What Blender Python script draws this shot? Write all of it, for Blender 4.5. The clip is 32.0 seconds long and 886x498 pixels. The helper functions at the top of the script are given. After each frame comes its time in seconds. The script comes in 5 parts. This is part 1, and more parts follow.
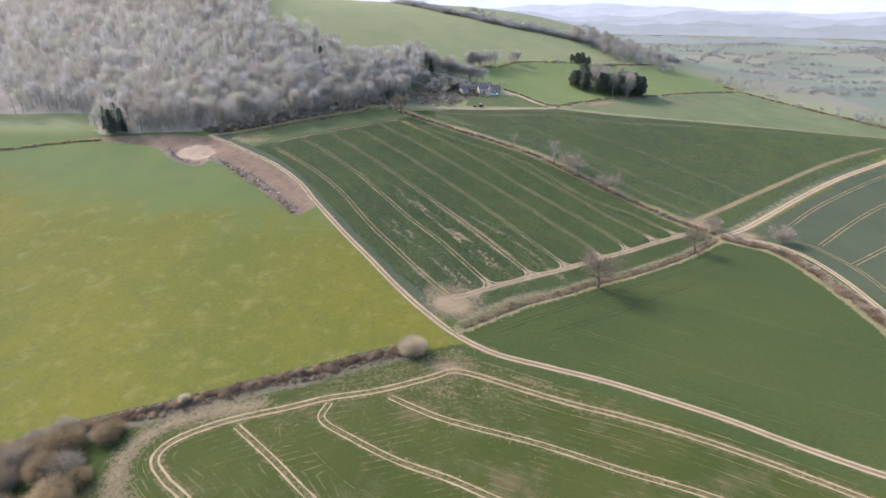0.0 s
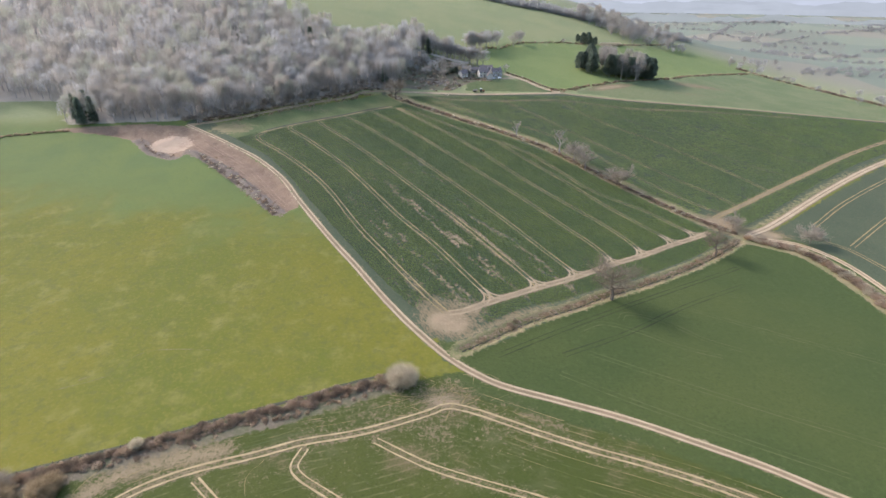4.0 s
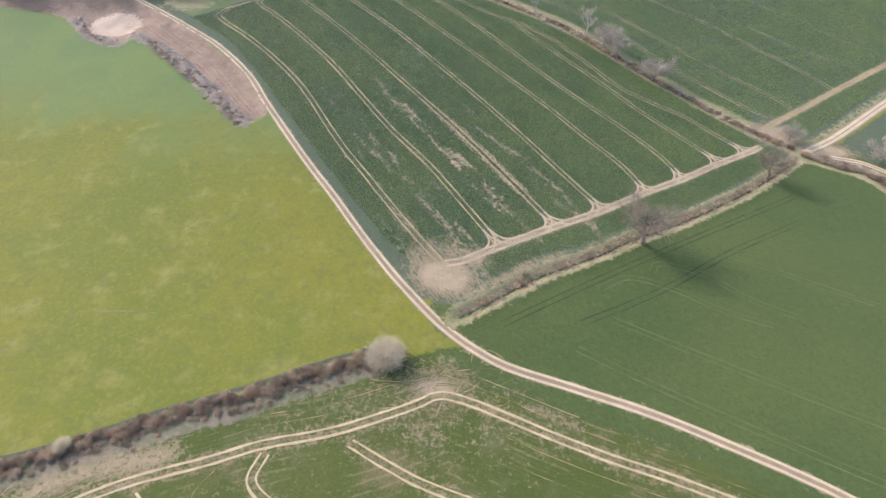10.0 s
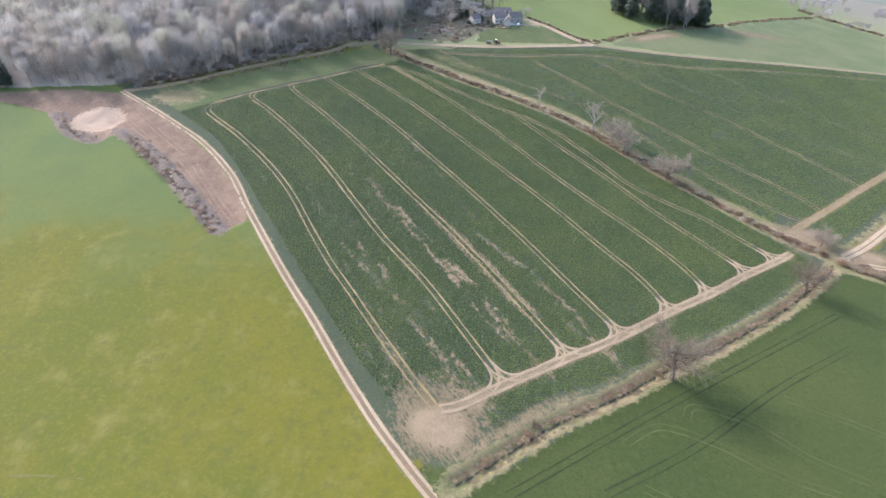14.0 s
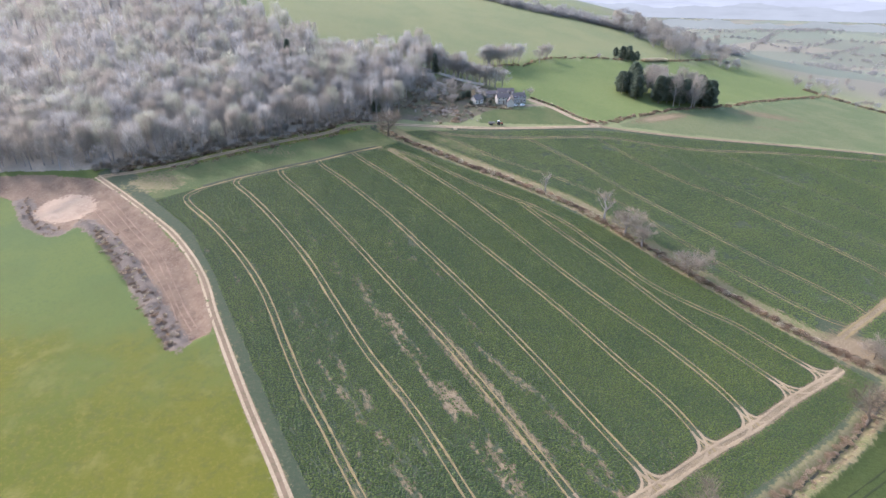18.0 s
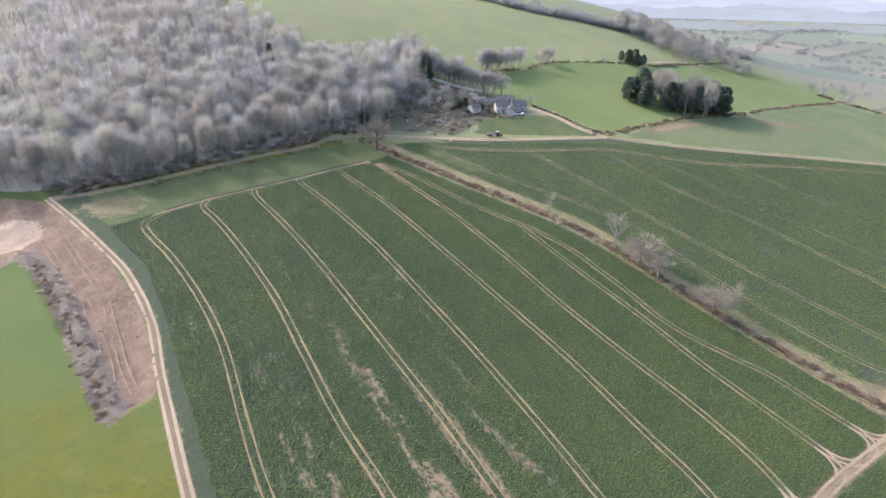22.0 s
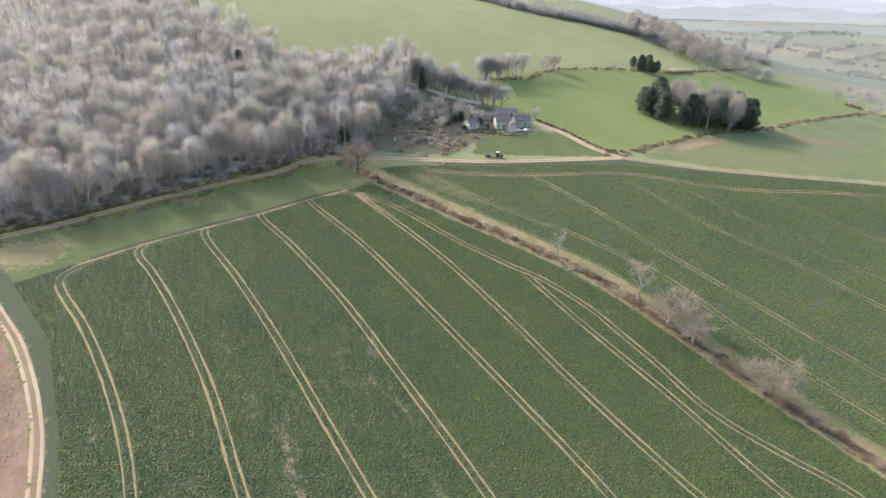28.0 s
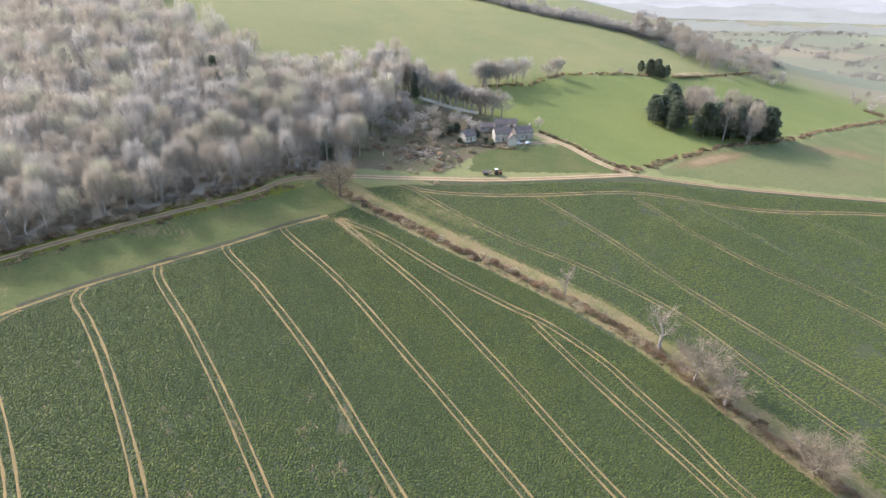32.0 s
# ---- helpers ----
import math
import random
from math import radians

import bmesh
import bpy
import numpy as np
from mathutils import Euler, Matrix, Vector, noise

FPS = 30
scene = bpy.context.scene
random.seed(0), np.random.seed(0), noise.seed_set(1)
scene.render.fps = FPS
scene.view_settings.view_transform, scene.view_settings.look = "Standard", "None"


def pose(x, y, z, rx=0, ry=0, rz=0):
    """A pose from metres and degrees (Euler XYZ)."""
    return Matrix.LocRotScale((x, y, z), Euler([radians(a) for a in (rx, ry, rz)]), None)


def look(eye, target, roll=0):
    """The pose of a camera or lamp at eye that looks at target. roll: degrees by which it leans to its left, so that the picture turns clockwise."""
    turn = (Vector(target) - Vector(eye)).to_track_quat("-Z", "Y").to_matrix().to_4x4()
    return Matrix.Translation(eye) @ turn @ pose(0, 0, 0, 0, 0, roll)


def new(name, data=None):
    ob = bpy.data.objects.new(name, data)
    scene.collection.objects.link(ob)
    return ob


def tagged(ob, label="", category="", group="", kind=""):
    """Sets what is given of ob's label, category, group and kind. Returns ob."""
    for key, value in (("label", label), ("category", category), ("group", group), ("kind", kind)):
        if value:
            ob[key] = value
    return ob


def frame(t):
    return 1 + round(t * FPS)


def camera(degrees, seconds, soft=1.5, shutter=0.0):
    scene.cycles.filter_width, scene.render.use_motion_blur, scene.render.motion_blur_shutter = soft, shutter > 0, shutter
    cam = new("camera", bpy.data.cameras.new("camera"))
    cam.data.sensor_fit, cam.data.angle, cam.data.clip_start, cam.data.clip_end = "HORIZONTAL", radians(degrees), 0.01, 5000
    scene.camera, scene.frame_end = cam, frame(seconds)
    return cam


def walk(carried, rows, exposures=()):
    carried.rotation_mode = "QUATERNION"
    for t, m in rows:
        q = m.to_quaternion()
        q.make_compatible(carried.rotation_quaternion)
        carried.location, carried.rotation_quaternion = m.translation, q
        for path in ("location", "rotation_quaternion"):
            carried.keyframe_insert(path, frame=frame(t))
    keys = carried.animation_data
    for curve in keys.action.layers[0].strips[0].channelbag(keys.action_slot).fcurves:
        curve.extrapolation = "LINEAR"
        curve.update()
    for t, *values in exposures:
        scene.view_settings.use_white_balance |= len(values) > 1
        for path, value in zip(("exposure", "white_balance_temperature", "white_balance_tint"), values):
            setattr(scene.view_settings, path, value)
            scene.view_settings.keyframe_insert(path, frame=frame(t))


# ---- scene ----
cam = camera(78.2, 32.0)
METRES, EYE, TILT, LEAN, TURN = 238.0, 110.5, -24.0, 0.0, 0.0
ROWS = [
    (0.0, 0.0, 0.0, 0.0, -0.0, 0.0, -0.0),
    (0.5, 0.0009, 0.0108, 0.0044, -0.02, 0.15, 0.09),
    (1.0, 0.0017, 0.0234, 0.0088, -0.04, 0.23, 0.17),
    (1.5, 0.0029, 0.0368, 0.0143, -0.09, 0.28, 0.24),
    (2.0, 0.0042, 0.0514, 0.0203, -0.11, 0.34, 0.28),
    (2.5, 0.0057, 0.0658, 0.0263, -0.14, 0.35, 0.33),
    (3.0, 0.0072, 0.0802, 0.0322, -0.07, 0.28, 0.29),
    (3.5, 0.008, 0.0944, 0.0386, 0.01, 0.21, 0.2),
    (4.0, 0.0093, 0.1087, 0.0443, 0.11, -1.91, 0.15),
    (4.5, 0.0107, 0.1233, 0.0502, 0.2, -9.38, 0.12),
    (4.75, 0.0112, 0.1304, 0.0535, 0.23, -12.70, 0.08),
    (5, 0.0117, 0.1375, 0.0567, 0.25, -14.60, 0.04),
    (5.4, 0.0125, 0.1489, 0.0619, 0.29, -15.30, -0.03),
    (6.5, 0.0146, 0.1801, 0.0763, 0.41, -15.41, -0.21),
    (7.0, 0.016, 0.1949, 0.0824, 0.48, -15.38, -0.18),
    (7.5, 0.0171, 0.2093, 0.089, 0.51, -15.44, -0.23),
    (8.0, 0.0183, 0.2239, 0.0957, 0.58, -15.48, -0.27),
    (8.5, 0.0194, 0.2384, 0.1026, 0.65, -15.52, -0.34),
    (9.0, 0.0204, 0.2529, 0.1096, 0.76, -15.52, -0.38),
    (9.5, 0.021, 0.2672, 0.1167, 0.78, -15.56, -0.45),
    (10.0, 0.0225, 0.2818, 0.1231, 0.91, -15.59, -0.49),
    (10.5, 0.0236, 0.2948, 0.13, 1.01, -15.53, -0.54),
    (11.0, 0.0248, 0.3089, 0.1371, 1.1, -14.79, -0.58),
    (11.5, 0.0253, 0.3238, 0.1428, 1.1, -13.21, -0.61),
    (12.0, 0.0266, 0.3382, 0.1491, 1.15, -11.98, -0.65),
    (12.5, 0.0267, 0.3526, 0.1555, 1.16, -11.46, -0.66),
    (13.0, 0.028, 0.367, 0.1622, 1.27, -11.03, -0.69),
    (13.5, 0.0285, 0.3816, 0.1684, 1.3, -10.25, -0.71),
    (14.0, 0.0301, 0.396, 0.175, 1.34, -8.52, -0.71),
    (14.5, 0.0314, 0.4108, 0.181, 1.41, -5.36, -0.76),
    (15.0, 0.0314, 0.4247, 0.1883, 1.45, -2.55, -0.85),
    (15.5, 0.0325, 0.4395, 0.1944, 1.55, -1.06, -0.89),
    (16, 0.0334, 0.4537, 0.2010, 1.60, -0.95, -0.91),
    (16.7, 0.0347, 0.4736, 0.2103, 1.67, -1.40, -0.94),
    (17.5, 0.0361, 0.4964, 0.2209, 1.75, -1.74, -0.98),
    (18.0, 0.0375, 0.5105, 0.2275, 1.77, -1.77, -0.99),
    (18.5, 0.0385, 0.5251, 0.2336, 1.8, -1.77, -0.99),
    (19.0, 0.0396, 0.5393, 0.24, 1.76, -1.78, -1.02),
    (19.5, 0.041, 0.5537, 0.2457, 1.78, -1.79, -1.03),
    (20.0, 0.0419, 0.5676, 0.2526, 1.75, -1.82, -1.04),
    (20.5, 0.0429, 0.5821, 0.2588, 1.72, -1.76, -1.03),
    (21.0, 0.0441, 0.5968, 0.2646, 1.73, -1.68, -1.0),
    (21.5, 0.0453, 0.611, 0.2709, 1.71, -1.73, -1.0),
    (22.0, 0.0463, 0.6253, 0.2773, 1.72, -1.75, -1.02),
    (22.5, 0.0477, 0.6396, 0.2835, 1.66, -1.62, -1.0),
    (23.0, 0.0483, 0.6541, 0.2897, 1.61, -1.6, -0.94),
    (23.5, 0.0499, 0.6682, 0.2961, 1.65, -1.66, -0.95),
    (24.0, 0.0506, 0.6825, 0.3028, 1.59, -1.68, -0.99),
    (24.5, 0.0523, 0.6974, 0.3082, 1.62, -1.61, -0.96),
    (26.5, 0.0558, 0.7542, 0.3343, 1.7, -1.88, -1.18),
    (27.0, 0.0567, 0.7683, 0.3411, 1.73, -1.87, -1.21),
    (27.5, 0.0578, 0.7824, 0.3478, 1.77, -1.86, -1.21),
    (28.0, 0.0588, 0.797, 0.354, 1.79, -1.81, -1.17),
    (28.5, 0.0599, 0.8111, 0.3603, 1.76, -1.81, -1.18),
    (29.0, 0.0612, 0.8254, 0.3667, 1.73, -1.81, -1.16),
    (29.5, 0.0621, 0.8397, 0.3732, 1.72, -1.81, -1.16),
    (30.0, 0.0633, 0.854, 0.3792, 1.75, -1.81, -1.13),
    (30.5, 0.0643, 0.8684, 0.3855, 1.74, -1.82, -1.16),
    (31.0, 0.0654, 0.8826, 0.3924, 1.79, -1.87, -1.18),
    (31.5, 0.0663, 0.8967, 0.399, 1.76, -1.91, -1.2),
    (32.0, 0.0676, 0.9109, 0.4055, 1.78, -1.89, -1.19),
]
EXPOSURES = [(0.0, 1.2, 5650, 20), (4.0, 1.2, 5700, 19), (8.0, 1.46, 5600, 20), (13.0, 1.5, 5500, 22), (20.0, 1.42, 5550, 23), (25.0, 1.45, 5750, 21), (29.0, 1.5, 6050, 19), (32.0, 1.52, 6150, 19)]
walk(cam, [(t, pose(0, 0, EYE, TILT, LEAN, TURN) @ pose(METRES * x, METRES * y, METRES * z, 90 + pitch, roll, yaw)) for t, x, y, z, yaw, pitch, roll in ROWS], EXPOSURES)

# ---- sky, sun, exposure ----
SUN_FROM = Vector((-0.70, 0.46, 0.60)).normalized()      # towards the hazy spring sun
world = bpy.data.worlds.new("sky")
scene.world = world
world.use_nodes = True
wt = world.node_tree
wt.nodes.clear()
sky = wt.nodes.new("ShaderNodeTexSky")
sky.sky_type, sky.sun_disc = "NISHITA", False
sky.sun_elevation = math.asin(SUN_FROM.z)
sky.sun_rotation = math.atan2(SUN_FROM.x, SUN_FROM.y)
sky.altitude, sky.air_density, sky.dust_density, sky.ozone_density = 150, 1.6, 5.0, 2.0
bg = wt.nodes.new("ShaderNodeBackground")
bg.inputs["Strength"].default_value = 0.15
out = wt.nodes.new("ShaderNodeOutputWorld")
wt.links.new(sky.outputs[0], bg.inputs[0])
wt.links.new(bg.outputs[0], out.inputs[0])
sun = new("sun", bpy.data.lights.new("sun", "SUN"))
sun.data.energy, sun.data.angle, sun.data.color = 1.75, radians(3.0), (1.0, 0.93, 0.83)
sun.matrix_world = look(SUN_FROM * 900, (0, 0, 0))

# ---- small tools ----
def hash2(i, j, k=0):
    v = np.sin(i * 127.1 + j * 311.7 + k * 74.7) * 43758.5453
    return v - np.floor(v)


def vnoise(x, y, k=0):
    """Smooth value noise, 0 to 1, one lump a unit."""
    i, j = np.floor(x), np.floor(y)
    u, v = x - i, y - j
    u, v = u * u * (3 - 2 * u), v * v * (3 - 2 * v)
    a = hash2(i, j, k) * (1 - u) + hash2(i + 1, j, k) * u
    b = hash2(i, j + 1, k) * (1 - u) + hash2(i + 1, j + 1, k) * u
    return a * (1 - v) + b * v


def fnoise(x, y, k=0):
    return 0.5 * vnoise(x, y, k) + 0.3 * vnoise(x * 2.1, y * 2.1, k + 1) + 0.2 * vnoise(x * 4.3, y * 4.3, k + 2)


def smooth(a, b, v):
    s = np.clip((v - a) / (b - a), 0, 1)
    return s * s * (3 - 2 * s)


def curve(pts, step=1.0):
    """A smooth line through a few corner points, as an n x 2 array with even steps."""
    p = np.array(pts, float)
    p = np.vstack([2 * p[0] - p[1], p, 2 * p[-1] - p[-2]])
    got = []
    for a, b, c, d in zip(p[:-3], p[1:-2], p[2:-1], p[3:]):
        t = np.linspace(0, 1, 12, endpoint=False)[:, None]
        got.append(0.5 * (2 * b + (c - a) * t + (2 * a - 5 * b + 4 * c - d) * t ** 2 + (3 * b - a - 3 * c + d) * t ** 3))
    got = np.vstack(got + [p[-2:-1]])
    s = np.r_[0, np.cumsum(np.hypot(*np.diff(got, axis=0).T))]
    u = np.linspace(0, s[-1], max(2, int(s[-1] / step) + 1))
    return np.c_[np.interp(u, s, got[:, 0]), np.interp(u, s, got[:, 1])]


def normals2(line):
    d = np.gradient(line, axis=0)
    d /= np.hypot(d[:, 0], d[:, 1])[:, None] + 1e-9
    return np.c_[-d[:, 1], d[:, 0]]


def shifted(line, d):
    return line + normals2(line) * d


def inside(poly, x, y):
    p = np.array(poly, float)
    hit = np.zeros(x.shape, bool)
    for (ax, ay), (bx, by) in zip(p, np.roll(p, -1, axis=0)):
        hit ^= ((ay > y) != (by > y)) & (x < (bx - ax) * (y - ay) / (by - ay + 1e-12) + ax)
    return hit


def line_distance(line, x, y):
    best = np.full(x.shape, 1e9)
    for (ax, ay), (bx, by) in zip(line[:-1], line[1:]):
        dx, dy = bx - ax, by - ay
        u = np.clip(((x - ax) * dx + (y - ay) * dy) / (dx * dx + dy * dy + 1e-9), 0, 1)
        best = np.minimum(best, np.hypot(x - ax - u * dx, y - ay - u * dy))
    return best


# ---- relief of the land: a tilted plane with broad swells ----
BROAD = np.array([2.1, 0.5, 0.8, 6.5, 7.4, 4.7, -2.4, 0.1, 0.1, 0.0, 0.2, 4.1, -12.6, -0.6, 0.5, -5.0, -5.7, -1.0, -4.3, 5.3, -1.7,
                  -1.7, 3.9, -1.0, 15.4, 15.8, -1.5, -1.1, 3.2, -7.1, 14.4, 10.5, 1.8, 5.4, -2.9, -18.5, 4.4, 1.4, 5.3, 16.4, 5.4, -11.7])
FINE = np.array([-1.82, -0.53, -1.09, -0.86, 2.08, -4.17, -1.43, 1.89, -0.56, -0.5, 0.69, 5.85, 1.19, -0.22, -3.92, 0.16, 2.63, -2.13,
                 0.47, -2.01, -0.42, -2.65, -1.54, 2.99, 0.88, 3.5, -0.18, -2.88, -0.79, -0.01])


def relief(x, y):
    x, y = np.asarray(x, float), np.asarray(y, float)
    z = 22.43 - 17.76 * x / 300 + 33.18 * (y - 400) / 300
    for coef, xs, ys, s in ((BROAD, np.arange(-340, 421, 152.0), np.arange(0, 937, 156.0), 165.0),
                            (FINE, np.arange(-180, 161, 85.0), np.arange(130, 531, 80.0), 75.0)):
        for j, cy in enumerate(ys):
            ey = np.exp(-(y - cy) ** 2 / (2 * s * s))
            for i, cx in enumerate(xs):
                z = z + coef[j * len(xs) + i] * ey * np.exp(-(x - cx) ** 2 / (2 * s * s))
    hill = 122 * smooth(420, -60, x - 0.16 * (y - 700)) * smooth(300, 900, y) + 20 * smooth(-200, -900, x)
    hill = hill * (1 - 0.8 * smooth(850, 1350, y) * smooth(-260, -60, x))
    valley = -22 + 10 * np.sin(x / 310 + 1) * np.sin(y / 420)
    valley = valley - 90 * smooth(1850, 2500, np.hypot(x, y - 120))
    ridge = 22 * smooth(900, 1500, y) * smooth(0, 800, x)
    away = np.maximum(valley + ridge, hill - 10)
    r = np.hypot(x, (y - 430) * 0.9)
    w = smooth(480, 860, r)
    return z * (1 - w) + away * w


# ---- lines and fields of the plan ----
TRACK = curve([(160, 94), (122, 114), (102, 126), (90, 134), (75, 142), (56, 151), (36, 158), (21, 163), (11, 169), (3, 176), (-4, 184), (-12, 194), (-22, 208),
               (-34, 226), (-46, 243), (-56, 258), (-69, 278), (-82, 299), (-100, 320), (-116, 334), (-137, 351), (-157, 366)])
WOOD_TRACK = curve([(-157, 366), (-143, 372), (-127, 383), (-116, 394), (-85, 425), (-69, 440), (-57, 456), (-38, 465), (-1, 473), (28, 478), (65, 487), (100, 497)])
LANE = curve([(100, 497), (118, 495), (149, 494), (186, 496), (240, 500), (320, 502), (408, 500), (520, 505)])
DRIVE = curve([(100, 497), (86, 507), (74, 522), (64, 530), (56, 536)])
YARD = curve([(66, 528), (56, 524), (44, 520), (36, 518)])
EAST_TRACK = curve([(163, 289), (181, 301), (229, 339), (284, 379), (346, 420), (430, 480)])
SOUTH_TRACK = curve([(170, 284), (184, 279), (194, 262), (196, 235), (192, 202), (186, 165)])
HEDGE_MID = curve([(-37, 456), (-24, 446), (-10, 438), (13, 423), (38, 407), (62, 391), (77, 376), (91, 360), (106, 342), (119, 328), (131, 314), (144, 300), (156, 289)])
HEDGE_EAST = curve([(160, 284), (170, 278), (180, 271), (186, 252), (187, 226), (185, 195), (180, 165)])
DITCH = curve([(8, 179), (18, 186), (35, 198), (53, 208), (66, 217), (88, 230), (118, 251), (139, 268), (155, 282)])
HEDGE_WEST = curve([(-150, 104), (-126, 118), (-119, 123), (-104, 130), (-81, 138), (-62, 146), (-43, 153), (-27, 160), (-9, 167)])
BACK_HEDGE = curve([(93, 502), (112, 509), (131, 524), (150, 538), (169, 550), (209, 572), (252, 604), (354, 686)])
BACK_ROW = curve([(15, 585), (40, 600), (61, 612), (81, 635), (134, 664), (163, 676), (216, 711), (302, 791)])
RIGHT_HEDGE = curve([(355, 715), (383, 669), (413, 607), (440, 543), (455, 505)])
LEFT_FENCE = curve([(-340, 332), (-282, 343), (-255, 352), (-225, 358)])

SPOIL_RIDGE = curve([(-142, 329), (-128, 320), (-110, 303), (-95, 287), (-84, 275), (-75, 265)])
PIT_RIM = curve([(-178, 345), (-171, 338), (-163, 329), (-154, 324), (-147, 321)])
PIT_ROADS = [curve(q) for q in ([(-143, 340), (-128, 326), (-112, 312), (-100, 299), (-88, 285), (-77, 270), (-72, 268)], [(-140, 346), (-124, 330), (-104, 311), (-92, 296), (-80, 280), (-73, 272)])]

RAPE = [(8, 184), (60, 217), (112, 251), (150, 282), (128, 311), (103, 340), (73, 374), (36, 404), (11, 418), (-14, 434), (-32, 446), (-46, 455), (-66, 437), (-86, 418),
        (-118, 387), (-140, 369), (-120, 346), (-97, 326), (-78, 300), (-64, 279), (-42, 246), (-18, 212), (0, 190)]
RAPE_EAST = [(160, 297), (172, 298), (218, 333), (270, 370), (350, 432), (420, 490), (320, 499), (240, 497), (150, 490), (104, 490), (62, 482), (26, 473), (-14, 464), (-28, 456), (-6, 442), (18, 427), (44, 410), (68, 393), (84, 376), (112, 342), (136, 315)]
CEREAL = [(-150, 96), (-100, 128), (-60, 142), (-24, 157), (-4, 165), (4, 168), (20, 160), (50, 149), (86, 132), (120, 110), (160, 85), (160, -60), (-200, -60)]
CEREAL_EAST = [(8, 175), (20, 167), (50, 155), (86, 138), (104, 128), (160, 98), (200, 60), (182, 160), (184, 220), (182, 252), (172, 272), (156, 279), (120, 248), (66, 213), (35, 194)]
FAR_EAST = [(178, 294), (230, 335), (286, 376), (348, 417), (520, 500), (640, 300), (500, 150), (200, 150), (198, 235), (196, 265)]
EARTH = [(-240, 360), (-190, 366), (-159, 365), (-136, 350), (-115, 332), (-101, 318), (-89, 306), (-79, 293), (-69, 277), (-67, 272), (-73, 264), (-77, 262), (-90, 278), (-102, 290), (-116, 303), (-132, 320), (-140, 328), (-147, 318), (-164, 327), (-177, 343), (-200, 352)]
WOOD = [(-34, 470), (-60, 462), (-72, 445), (-90, 428), (-118, 401), (-132, 388), (-150, 376), (-172, 371), (-232, 366), (-250, 400), (-320, 396), (-520, 400), (-900, 500), (-900, 1000),
        (-260, 930), (-215, 800), (-205, 700), (-185, 622), (-150, 592), (-122, 578), (-97, 560), (-64, 558), (-26, 571), (-14, 566), (-25, 530), (-30, 495)]
LEY = [(112, 502), (131, 520), (150, 535), (169, 547), (209, 568), (252, 600), (354, 682), (385, 660), (430, 560), (455, 508), (408, 503), (240, 504), (150, 498)]
MEADOW = [(93, 503), (112, 510), (131, 525), (150, 539), (169, 551), (209, 573), (252, 605), (354, 687), (420, 760), (348, 757), (295, 761), (239, 717), (168, 680), (113, 655), (67, 624), (30, 598), (34, 552), (60, 540), (80, 520)]
CLEARING = [(-34, 474), (-8, 478), (10, 482), (16, 492), (24, 503), (36, 514), (50, 522), (52, 538), (30, 548), (0, 557), (-28, 548), (-40, 500)]

TRAMLINES = [[(3, 199), (-6, 211), (-17, 227), (-25, 239), (-34, 252), (-43, 267), (-57, 291), (-72, 311), (-90, 331), (-106, 346), (-110, 353), (-106, 362)],
             [(21, 209), (9, 229), (-3, 248), (-19, 269), (-34, 292), (-49, 315), (-70, 342), (-85, 359), (-94, 368), (-95, 374)],
             [(41, 220), (34, 232), (23, 250), (8, 273), (-8, 295), (-22, 314), (-39, 337), (-59, 362), (-76, 381), (-80, 388)],
             [(60, 231), (47, 253), (34, 275), (17, 301), (-2, 328), (-23, 357), (-46, 384), (-62, 400), (-65, 405)],
             [(79, 245), (73, 262), (61, 281), (47, 303), (29, 327), (6, 357), (-22, 392), (-46, 416), (-50, 421)],
             [(97, 257), (91, 274), (80, 292), (65, 311), (47, 335), (30, 360), (7, 391), (-16, 416), (-32, 432)],
             [(117, 274), (103, 294), (90, 312), (77, 332), (56, 360), (38, 386)],
             [(133, 284), (124, 295), (114, 308), (103, 316), (91, 325), (83, 334), (76, 346), (67, 359), (59, 370), (45, 383), (33, 390), (12, 404), (-12, 423), (-33, 433)]]
HEADLAND = curve([(4, 199), (10, 201), (21, 208), (39, 219), (57, 230), (78, 245), (96, 257), (115, 271), (136, 285), (142, 290)])
HEADLAND_NORTH = curve([(-109, 359), (-97, 372), (-81, 388), (-65, 404), (-50, 420), (-36, 433)])
EAST_LINES = [[(-6, 464), (15, 446), (35, 431), (59, 418), (82, 402), (95, 390), (108, 372), (119, 357), (135, 338), (151, 320), (161, 314)],
              [(50, 466), (73, 440), (92, 416), (108, 398), (127, 378), (146, 357), (166, 335), (172, 322)],
              [(95, 474), (113, 448), (131, 429), (149, 415), (171, 391), (192, 364), (202, 345)],
              [(120, 474), (150, 440), (185, 404), (215, 375), (232, 362)],
              [(165, 478), (200, 440), (235, 402), (258, 382)],
              [(215, 484), (245, 450), (276, 415), (290, 402)]]
EAST_HEAD = curve([(152, 307), (157, 311), (180, 328), (203, 345), (250, 378), (285, 403), (330, 433), (378, 463)])
EAST_NORTH = curve([(-13, 465), (5, 462), (30, 464), (52, 468), (98, 478), (140, 474), (167, 475), (215, 483), (300, 488)])
NEAR_HEAD = curve([(-55, 92), (-67, 103), (-75, 109), (-81, 116), (-78, 123), (-66, 130), (-48, 136), (-37, 140), (-24, 143), (-15, 146), (-3, 151), (3, 154), (9, 153), (17, 150), (31, 144), (44, 139), (56, 135), (73, 128), (92, 118), (118, 102)])
NEAR_LINES = [[(-36, 138), (-37, 131), (-27, 124), (-13, 116), (2, 110), (16, 103), (40, 92), (70, 78)],
              [(-17, 141), (-8, 136), (3, 131), (28, 123), (50, 114), (73, 105), (100, 90)],
              [(-62, 128), (-48, 116), (-35, 104), (-20, 92)]]

